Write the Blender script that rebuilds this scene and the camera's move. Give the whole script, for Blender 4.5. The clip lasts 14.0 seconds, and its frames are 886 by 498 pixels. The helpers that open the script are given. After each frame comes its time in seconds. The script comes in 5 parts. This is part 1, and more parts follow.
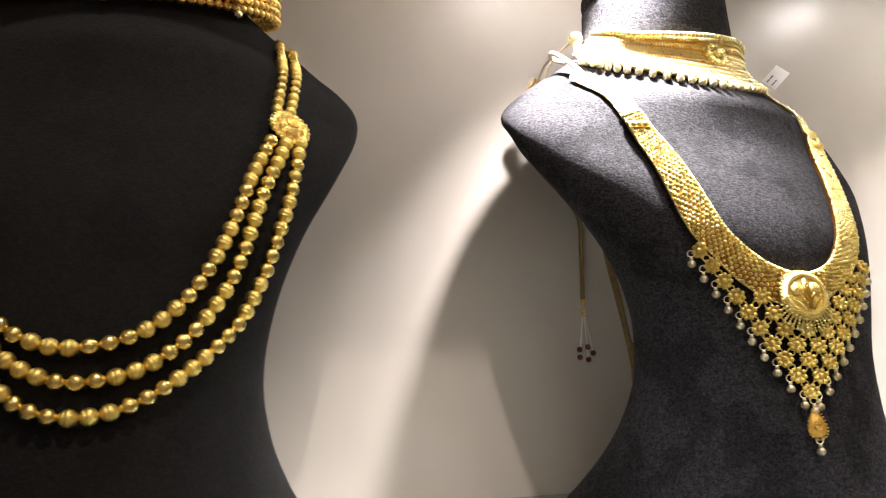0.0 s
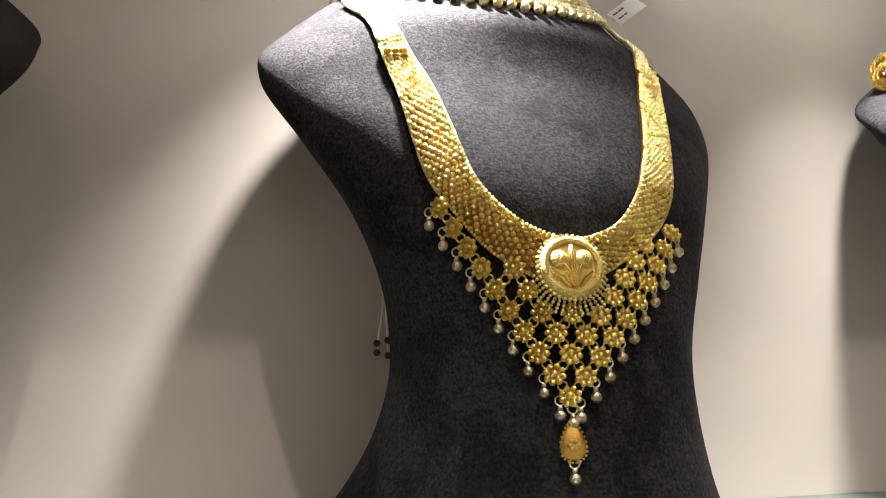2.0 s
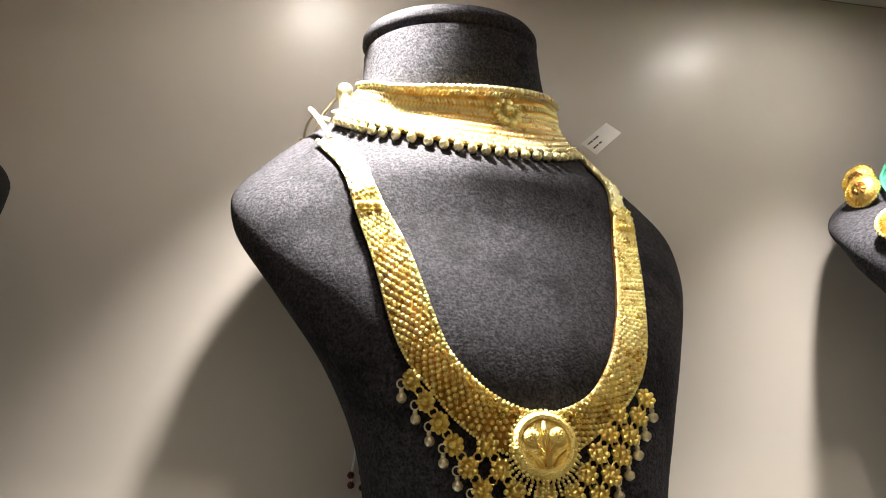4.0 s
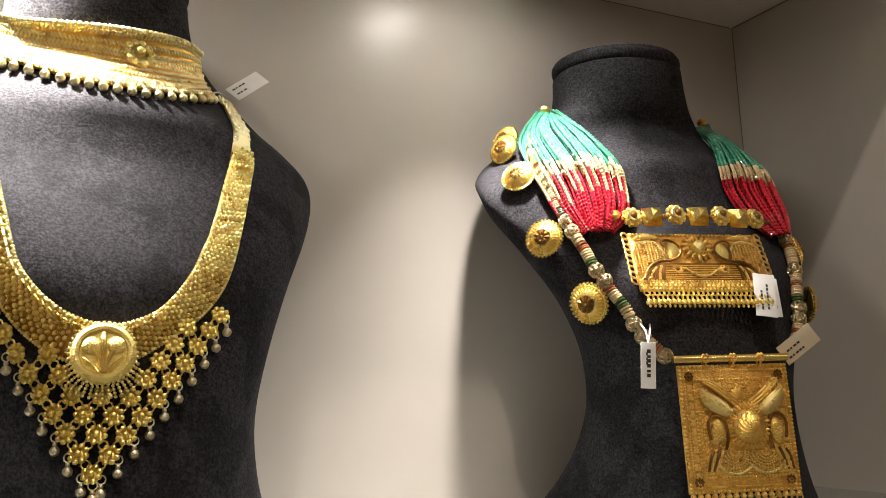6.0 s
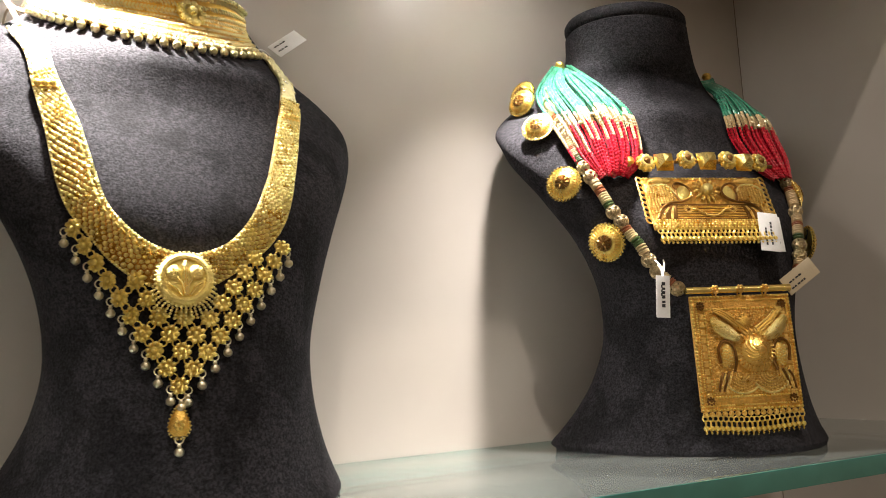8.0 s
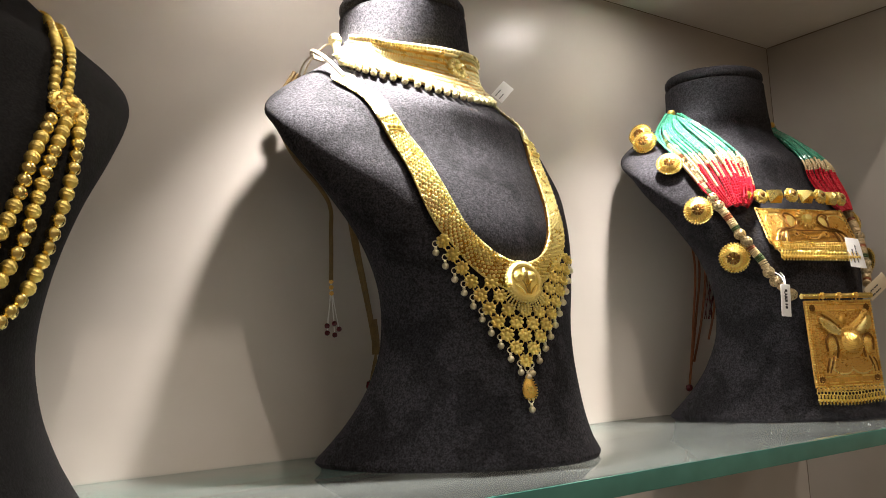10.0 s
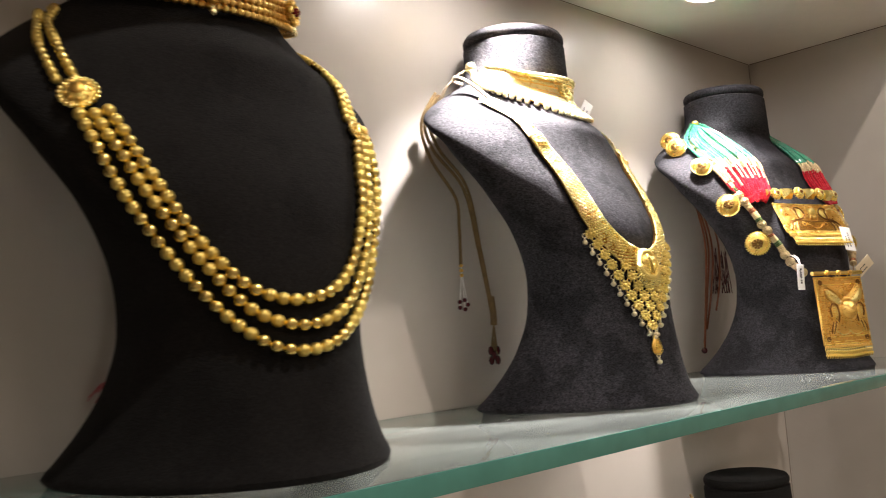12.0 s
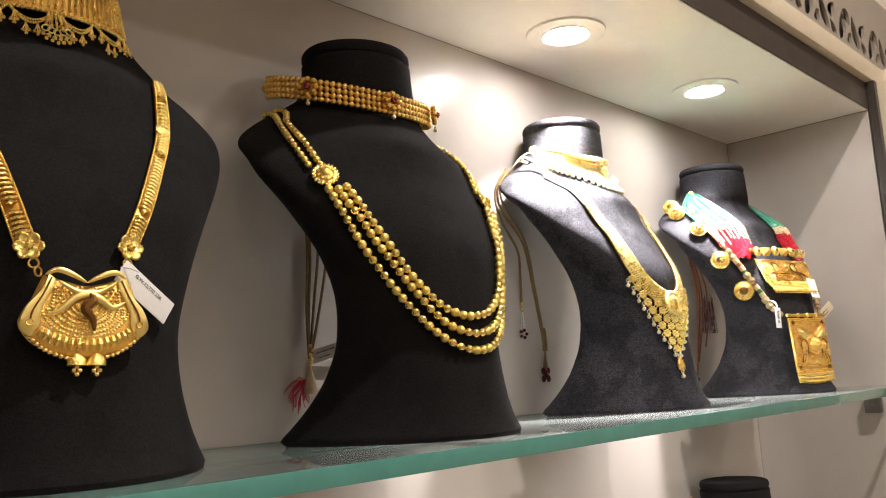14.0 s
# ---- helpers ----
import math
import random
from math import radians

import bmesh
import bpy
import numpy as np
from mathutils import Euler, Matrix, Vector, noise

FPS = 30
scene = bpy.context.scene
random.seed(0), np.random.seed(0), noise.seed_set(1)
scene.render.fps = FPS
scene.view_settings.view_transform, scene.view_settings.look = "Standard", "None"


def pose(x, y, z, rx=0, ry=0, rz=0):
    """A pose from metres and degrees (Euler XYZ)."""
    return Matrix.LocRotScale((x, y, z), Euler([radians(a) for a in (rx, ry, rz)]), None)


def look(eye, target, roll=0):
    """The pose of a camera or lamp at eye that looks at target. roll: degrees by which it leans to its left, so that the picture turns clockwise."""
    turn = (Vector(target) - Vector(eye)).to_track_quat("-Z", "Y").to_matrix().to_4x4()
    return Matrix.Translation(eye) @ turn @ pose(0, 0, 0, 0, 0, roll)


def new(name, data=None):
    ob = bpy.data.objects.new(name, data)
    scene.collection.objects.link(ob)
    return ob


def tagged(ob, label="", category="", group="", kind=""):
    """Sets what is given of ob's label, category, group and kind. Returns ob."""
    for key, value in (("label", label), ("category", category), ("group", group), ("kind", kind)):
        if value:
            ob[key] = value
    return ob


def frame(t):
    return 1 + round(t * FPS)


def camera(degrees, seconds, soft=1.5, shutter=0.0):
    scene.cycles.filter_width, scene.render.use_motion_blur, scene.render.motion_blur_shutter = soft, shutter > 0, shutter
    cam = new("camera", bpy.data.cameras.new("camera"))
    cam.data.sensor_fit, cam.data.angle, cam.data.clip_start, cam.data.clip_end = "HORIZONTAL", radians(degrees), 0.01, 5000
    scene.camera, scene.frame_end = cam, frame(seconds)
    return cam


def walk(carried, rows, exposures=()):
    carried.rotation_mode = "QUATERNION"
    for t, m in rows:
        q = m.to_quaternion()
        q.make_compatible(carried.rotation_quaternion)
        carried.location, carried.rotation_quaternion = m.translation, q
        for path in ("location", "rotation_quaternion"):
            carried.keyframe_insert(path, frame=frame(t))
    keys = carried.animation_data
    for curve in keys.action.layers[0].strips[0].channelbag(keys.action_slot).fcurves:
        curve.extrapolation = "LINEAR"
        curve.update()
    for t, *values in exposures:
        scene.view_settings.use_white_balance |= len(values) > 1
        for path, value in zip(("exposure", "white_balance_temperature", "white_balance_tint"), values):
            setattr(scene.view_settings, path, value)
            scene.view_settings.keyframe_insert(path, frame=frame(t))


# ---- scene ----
cam = camera(55.0, 14.0, soft=0.5, shutter=0.2)
PATH = [
    (0, (0.435, 0.27, 1.361), (1.01, 2.156, 1.695), -2.0),
    (0.5, (0.517, 0.264, 1.358), (0.991, 2.174, 1.718), -1.6),
    (1, (0.556, 0.28, 1.358), (1.063, 2.169, 1.777), -1.0),
    (1.5, (0.575, 0.305, 1.358), (1.111, 2.192, 1.748), -0.6),
    (2, (0.592, 0.327, 1.356), (1.083, 2.234, 1.705), -1.2),
    (2.2, (0.596, 0.335, 1.353), (1.078, 2.244, 1.704), -1.4),
    (4.5, (0.594, 0.303, 1.413), (1.179, 2.166, 1.845), -1.2),
    (5, (0.622, 0.28, 1.402), (1.396, 2.074, 1.827), -0.7),
    (5.5, (0.651, 0.259, 1.394), (1.517, 2.025, 1.758), -1.4),
    (6, (0.671, 0.255, 1.382), (1.587, 2.003, 1.705), -2.1),
    (6.5, (0.671, 0.251, 1.378), (1.585, 2.003, 1.692), -2.2),
    (7, (0.672, 0.247, 1.375), (1.597, 1.995, 1.677), -2.5),
    (7.5, (0.664, 0.243, 1.365), (1.599, 1.99, 1.632), -2.9),
    (8, (0.635, 0.235, 1.361), (1.57, 1.984, 1.619), -3.0),
    (8.5, (0.581, 0.228, 1.365), (1.563, 1.954, 1.601), -2.8),
    (9, (0.485, 0.236, 1.364), (1.584, 1.891, 1.592), -2.5),
    (9.2, (0.45, 0.241, 1.362), (1.579, 1.874, 1.602), -2.6),
    (11.5, (0.323, 0.243, 1.36), (1.602, 1.765, 1.584), -3.0),
    (12, (0.182, 0.252, 1.361), (1.551, 1.697, 1.555), -3.8),
    (12.5, (0.091, 0.26, 1.352), (1.445, 1.717, 1.56), -3.5),
    (13, (0.027, 0.253, 1.35), (1.461, 1.631, 1.561), -3.3),
    (13.5, (-0.011, 0.233, 1.342), (1.385, 1.642, 1.598), -3.3),
    (14, (-0.031, 0.199, 1.337), (1.413, 1.549, 1.647), -3.3),
]
EXPOSURES = [(0.0, 0.85, 6350, 13), (0.5, 0.5, 6400, 13), (1.0, 0.35, 6450, 11), (2.2, 0.32, 6450, 11), (4.5, 0.2, 6600, 9), (7.5, 0.48, 6600, 11), (9.2, 0.38, 6550, 11), (11.5, 0.75, 6500, 12), (12.2, 1.2, 6400, 13), (14.0, 1.65, 6200, 14)]
walk(cam, [(t, look(eye, target, roll)) for t, eye, target, roll in PATH], EXPOSURES)

# ---- light ----
SHELF, WALL, END, CEIL, FRONT = 1.30, 0.75, 1.218, 1.678, 0.543
LAMPS = [(0.658, 0.657), (0.940, 0.648)]


def lamp(name, kind, m, energy, colour, **more):
    data = bpy.data.lights.new(name, kind)
    data.energy, data.color = energy, colour
    ob = new(name, data)
    ob.matrix_world = m
    if kind == "SPOT":
        data.spot_size, data.spot_blend, data.shadow_soft_size = more["size"], more["blend"], more["radius"]
    if kind == "POINT":
        data.shadow_soft_size = more["radius"]
    if kind == "AREA":
        data.shape, data.size, data.size_y = "RECTANGLE", more["sx"], more["sy"]
    return ob


world = bpy.data.worlds.new("shop_air")
world.use_nodes = True
world.node_tree.nodes["Background"].inputs[0].default_value = (1.0, 0.86, 0.7, 1)
world.node_tree.nodes["Background"].inputs[1].default_value = 0.02
scene.world = world
for (lx, ly), watts, core in zip(LAMPS, (13.5, 7.3), (13, 6.5)):
    lamp("downlight_beam", "SPOT", pose(lx, ly + 0.008, CEIL - 0.006), watts, (1.0, 0.945, 0.893), size=radians(74), blend=0.92, radius=0.010)
    lamp("downlight_core", "SPOT", pose(lx, ly + 0.008, CEIL - 0.006), core, (1.0, 0.945, 0.893), size=radians(52), blend=1.0, radius=0.010)
lamp("shop_spot", "SPOT", look((0.58, -0.153, 2.66), (0.6, 0.6, 1.3)), 21, (1.0, 0.90, 0.78), size=radians(110), blend=0.6, radius=0.02)
# Unseen fill panels, added for ambient light and for reflections in the gold.
for sx, watts in ((-0.7, 1.0), (0.35, 1.1), (1.4, 2.0)):
    lamp("fill_panel", "AREA", pose(sx, -1.1, 2.68), watts, (1.0, 0.88, 0.75), sx=0.18, sy=0.18)
for sx, watts in ((-1.3, 2.2), (0.4, 2.2), (2.1, 3.4)):
    lamp("fill_panel", "AREA", pose(sx, -2.3, 2.68), watts, (1.0, 0.88, 0.75), sx=0.24, sy=0.24)

# ---- materials ----
def material(name, base, rough=0.5, metal=0.0, vary=0.0, scale=20.0, bump=0.0, bscale=200.0, sheen=0.0, coat=0.0, ramp=None, island=0.0):
    """A surface with colour that varies at two scales, and a fine relief."""
    m = bpy.data.materials.new(name)
    m.use_nodes = True
    nt = m.node_tree
    n, l, p = nt.nodes, nt.links, nt.nodes["Principled BSDF"]
    p.inputs["Base Color"].default_value = (*base, 1)
    p.inputs["Roughness"].default_value, p.inputs["Metallic"].default_value = rough, metal
    p.inputs["Sheen Weight"].default_value, p.inputs["Coat Weight"].default_value = sheen, coat
    tex = n.new("ShaderNodeTexCoord")
    if vary:
        big, fine, mix, mul = n.new("ShaderNodeTexNoise"), n.new("ShaderNodeTexNoise"), n.new("ShaderNodeMath"), n.new("ShaderNodeMapRange")
        big.inputs["Scale"].default_value, fine.inputs["Scale"].default_value = scale, scale * 14
        big.inputs["Detail"].default_value = 4
        l.new(tex.outputs["Object"], big.inputs["Vector"])
        l.new(tex.outputs["Object"], fine.inputs["Vector"])
        mix.operation = "ADD"
        l.new(big.outputs["Fac"], mix.inputs[0])
        l.new(fine.outputs["Fac"], mix.inputs[1])
        mul.inputs["From Min"].default_value, mul.inputs["From Max"].default_value = 0.7, 1.3
        mul.inputs["To Min"].default_value, mul.inputs["To Max"].default_value = 1 - vary, 1 + vary
        l.new(mix.outputs[0], mul.inputs["Value"])
        src = mul.outputs[0]
        if island:
            geo, isl, mm = n.new("ShaderNodeObjectInfo"), n.new("ShaderNodeMapRange"), n.new("ShaderNodeMath")
            isl.inputs["To Min"].default_value, isl.inputs["To Max"].default_value = 1 - island, 1 + island
            l.new(geo.outputs["Random"], isl.inputs["Value"])
            mm.operation = "MULTIPLY"
            l.new(src, mm.inputs[0])
            l.new(isl.outputs[0], mm.inputs[1])
            src = mm.outputs[0]
        vm = n.new("ShaderNodeVectorMath")
        vm.operation = "SCALE"
        vm.inputs[0].default_value = base
        l.new(src, vm.inputs["Scale"])
        l.new(vm.outputs[0], p.inputs["Base Color"])
        rr = n.new("ShaderNodeMapRange")
        rr.inputs["From Min"].default_value, rr.inputs["From Max"].default_value = 0.3, 0.7
        rr.inputs["To Min"].default_value, rr.inputs["To Max"].default_value = rough * 0.8, min(1, rough * 1.2)
        l.new(big.outputs["Fac"], rr.inputs["Value"])
        l.new(rr.outputs[0], p.inputs["Roughness"])
    if bump:
        nz, b = n.new("ShaderNodeTexNoise"), n.new("ShaderNodeBump")
        nz.inputs["Scale"].default_value, nz.inputs["Detail"].default_value = bscale, 3
        b.inputs["Strength"].default_value, b.inputs["Distance"].default_value = bump, 0.001
        l.new(tex.outputs["Object"], nz.inputs["Vector"])
        l.new(nz.outputs["Fac"], b.inputs["Height"])
        l.new(b.outputs[0], p.inputs["Normal"])
    return m


LAMINATE = material("warm white laminate", (0.53, 0.485, 0.436), 0.30, vary=0.018, scale=3)
LAMINATE.node_tree.nodes["Principled BSDF"].inputs["Specular IOR Level"].default_value = 0.36
for link in [k for k in LAMINATE.node_tree.links if k.to_socket.name == "Roughness"]:
    LAMINATE.node_tree.links.remove(link)
CEILING = material("ceiling laminate", (0.80, 0.755, 0.70), 0.45, vary=0.02, scale=4)
GOLD = material("yellow gold", (1.0, 0.75, 0.23), 0.29, 1.0, vary=0.08, scale=150, bump=0.5, bscale=1500)
# Yellow gold paled in its base colour to imitate glare under the downlight.
PALE_GOLD = material("gold paled for lamp glare", (1.0, 0.84, 0.36), 0.30, 1.0, vary=0.06, scale=200, bump=0.5, bscale=1800)
# Same gold darkened: shade between scales and ribs is put into the colour.
SHADED_GOLD = material("shadowed gold ground", (0.50, 0.26, 0.05), 0.38, 1.0, vary=0.15, scale=200)
# Paler again, for straps and choker that burn out right below the lamp.
LIGHT_GOLD = material("gold paled for strong lamp glare", (1.0, 0.89, 0.52), 0.30, 1.0, vary=0.05, scale=200, bump=0.5, bscale=1800)
BRIGHT_GOLD = material("polished gold", (1.0, 0.79, 0.28), 0.22, 1.0)
MATT_GOLD = material("frosted gold", (1.0, 0.77, 0.24), 0.42, 1.0, vary=0.06, scale=300, bump=0.3, bscale=2500)
OLD_GOLD = material("antique gold", (0.95, 0.60, 0.15), 0.33, 1.0, vary=0.25, scale=180, bump=0.4, bscale=1800)
DARK_GOLD = material("oxidised gold recess", (0.25, 0.12, 0.03), 0.5, 0.8, vary=0.3, scale=200)
SATIN_GOLD = material("satin gold", (1.0, 0.80, 0.29), 0.46, 1.0, vary=0.1, scale=300, bump=0.9, bscale=1400)
SATIN_PLAIN = material("smooth satin gold", (1.0, 0.78, 0.27), 0.38, 1.0, vary=0.04, scale=200)
# Orange of gold reflecting itself in dim light, put into the base colour.
PLATE_GOLD = material("chased gold, orange from inner reflections", (1.0, 0.68, 0.21), 0.30, 1.0, vary=0.1, scale=300, bump=0.6, bscale=1600)
PLATE_GROUND = material("stippled gold ground", (0.82, 0.48, 0.12), 0.36, 1.0, vary=0.25, scale=400, bump=1.0, bscale=1100)
ANTIQUE = material("dull antique gilt", (0.62, 0.50, 0.30), 0.36, 1.0, vary=0.35, scale=300)
FLOWER_GOLD = material("bright flower gold", (1.0, 0.80, 0.28), 0.33, 1.0, vary=0.06, scale=200, bump=0.3, bscale=1800)
AMBER_GOLD = material("deep amber gold", (0.98, 0.66, 0.21), 0.28, 1.0, vary=0.1, scale=200)
BROWN_GOLD = material("dark burnished gold", (0.30, 0.15, 0.04), 0.4, 0.9, vary=0.3, scale=200)
SILVERY = material("pale gold bead", (0.98, 0.90, 0.68), 0.36, 1.0)
PAPER = material("white tag card", (0.88, 0.87, 0.85), 0.55, vary=0.04, scale=60)
CREAMCARD = material("cream tag card", (0.62, 0.52, 0.36), 0.55, vary=0.04, scale=60)
INK = material("dark ink", (0.03, 0.03, 0.035), 0.6)
CORD = material("golden brown cord", (0.22, 0.14, 0.05), 0.7, vary=0.3, scale=200, bump=0.5, bscale=1500)
RUBY = material("red stone", (0.20, 0.012, 0.02), 0.12, coat=0.6)
MAROON = material("dark red beads", (0.10, 0.01, 0.015), 0.25, coat=0.4)
GREEN = material("emerald green glass beads", (0.065, 0.30, 0.19), 0.25, vary=0.3, scale=300, coat=1.0)
RED = material("crimson glass beads", (0.60, 0.018, 0.04), 0.25, vary=0.25, scale=300, coat=1.0)
for m in (GREEN, RED):
    m.node_tree.nodes["Principled BSDF"].inputs["Coat Roughness"].default_value = 0.12
    m.node_tree.nodes["Principled BSDF"].inputs["Coat IOR"].default_value = 1.6
    m.node_tree.nodes["Principled BSDF"].inputs["Specular IOR Level"].default_value = 0.4
CREAMBEAD = material("cream wooden beads", (0.62, 0.47, 0.26), 0.4, vary=0.15, scale=200, island=0.15)
BROWNBEAD = material("brown wooden beads", (0.28, 0.09, 0.03), 0.4, vary=0.15, scale=200)
OLIVE = material("dark green wooden beads", (0.05, 0.09, 0.02), 0.4, vary=0.15, scale=200)
CHANNEL = material("dark brown channel", (0.05, 0.041, 0.034), 0.45, vary=0.15, scale=20)
WOVEN = material("cream woven facing", (0.66, 0.57, 0.42), 0.6, vary=0.06, scale=20, bump=0.6, bscale=700)
# Darker copy of the cream facing; the fretwork's shadow is in its colour.
FRET = material("cream board in shade", (0.34, 0.295, 0.24), 0.5, vary=0.06, scale=20)
BLACKCUT = material("black backing board", (0.015, 0.013, 0.012), 0.4)
STEEL = material("brushed steel", (0.20, 0.19, 0.18), 0.35, 1.0, vary=0.1, scale=60)
SHOPWALL = material("cream shop wall", (0.72, 0.65, 0.55), 0.7, vary=0.05, scale=3)
SHOPFLOOR = material("beige floor tile", (0.60, 0.53, 0.44), 0.3, vary=0.1, scale=3)
PINK = material("red thread tuft", (0.45, 0.03, 0.05), 0.9)


def napped(name, base, sheen, depth=1.0):
    """A napped cloth: fine grain, brushed streaks and rubbed smudges."""
    m = material(name, base, 0.95, sheen=sheen)
    m.node_tree.nodes["Principled BSDF"].inputs["Specular IOR Level"].default_value = 0.12
    n, l, p = m.node_tree.nodes, m.node_tree.links, m.node_tree.nodes["Principled BSDF"]
    tex, src = n.new("ShaderNodeTexCoord"), None
    for scale, detail, lo, hi, a, b in ((900, 2, 0.36, 0.64, 0.57, 1.42), (420, 3, 0.3, 0.7, 0.72, 1.30), (34, 4, 0.415, 0.47, 0.66, 1.0), (16, 3, 0.35, 0.65, 0.85, 1.15)):
        a, b = 1 + (a - 1) * depth, 1 + (b - 1) * depth
        nz, mr = n.new("ShaderNodeTexNoise"), n.new("ShaderNodeMapRange")
        nz.inputs["Scale"].default_value, nz.inputs["Detail"].default_value = scale, detail
        mr.inputs["From Min"].default_value, mr.inputs["From Max"].default_value = lo, hi
        mr.inputs["To Min"].default_value, mr.inputs["To Max"].default_value = a, b
        l.new(tex.outputs["Object"], nz.inputs["Vector"])
        l.new(nz.outputs["Fac"], mr.inputs["Value"])
        if src is None:
            src, grain = mr.outputs[0], nz.outputs["Fac"]
            continue
        mul = n.new("ShaderNodeMath")
        mul.operation = "MULTIPLY"
        l.new(src, mul.inputs[0])
        l.new(mr.outputs[0], mul.inputs[1])
        src = mul.outputs[0]
    vm, bp = n.new("ShaderNodeVectorMath"), n.new("ShaderNodeBump")
    vm.operation = "SCALE"
    vm.inputs[0].default_value = base
    l.new(src, vm.inputs["Scale"])
    l.new(vm.outputs[0], p.inputs["Base Color"])
    nap = n.new("ShaderNodeMath")
    nap.operation = "MULTIPLY"
    nap.inputs[1].default_value = sheen
    l.new(src, nap.inputs[0])
    l.new(nap.outputs[0], p.inputs["Sheen Weight"])
    bp.inputs["Strength"].default_value, bp.inputs["Distance"].default_value = 0.5, 0.0006
    l.new(grain, bp.inputs["Height"])
    l.new(bp.outputs[0], p.inputs["Normal"])
    return m


# Cloth of the two lamplit busts; some lamplight grey is in its base colour.
SUEDE = napped("charcoal suede, greyed for lamplight", (0.0285, 0.0272, 0.0315), 0.008)
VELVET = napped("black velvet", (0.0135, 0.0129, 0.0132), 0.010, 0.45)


def glow(name, colour, strength):
    m = bpy.data.materials.new(name)
    m.use_nodes = True
    p = m.node_tree.nodes["Principled BSDF"]
    p.inputs["Emission Color"].default_value, p.inputs["Emission Strength"].default_value = (*colour, 1), strength
    return m


GLASS = bpy.data.materials.new("dusty green-tinted glass")
GLASS.use_nodes = True
_n, _l = GLASS.node_tree.nodes, GLASS.node_tree.links
_clear, _gloss, _film = _n.new("ShaderNodeBsdfTransparent"), _n.new("ShaderNodeBsdfGlossy"), _n.new("ShaderNodeBsdfDiffuse")
_edge, _body, _mix, _noise, _amount = _n.new("ShaderNodeFresnel"), _n.new("ShaderNodeMixShader"), _n.new("ShaderNodeMixShader"), _n.new("ShaderNodeTexNoise"), _n.new("ShaderNodeMapRange")
_clear.inputs["Color"].default_value = (0.96, 0.985, 0.97, 1)
_gloss.inputs["Roughness"].default_value = 0.04
_edge.inputs["IOR"].default_value = 1.5
_film.inputs["Color"].default_value = (0.60, 0.66, 0.62, 1)
_noise.inputs["Scale"].default_value, _noise.inputs["Detail"].default_value = 14, 5
_amount.inputs["To Min"].default_value, _amount.inputs["To Max"].default_value = 0.04, 0.11
_l.new(_edge.outputs[0], _body.inputs[0])
_l.new(_clear.outputs[0], _body.inputs[1])
_l.new(_gloss.outputs[0], _body.inputs[2])
_l.new(_noise.outputs["Fac"], _amount.inputs["Value"])
_l.new(_amount.outputs[0], _mix.inputs[0])
_l.new(_body.outputs[0], _mix.inputs[1])
_l.new(_film.outputs[0], _mix.inputs[2])
_l.new(_mix.outputs[0], _n["Material Output"].inputs["Surface"])
EDGE = material("green polished glass edge", (0.095, 0.31, 0.27), 0.16, vary=0.10, scale=5, coat=0.5)
LIT = glow("lit diffuser", (1.0, 0.945, 0.89), 45)


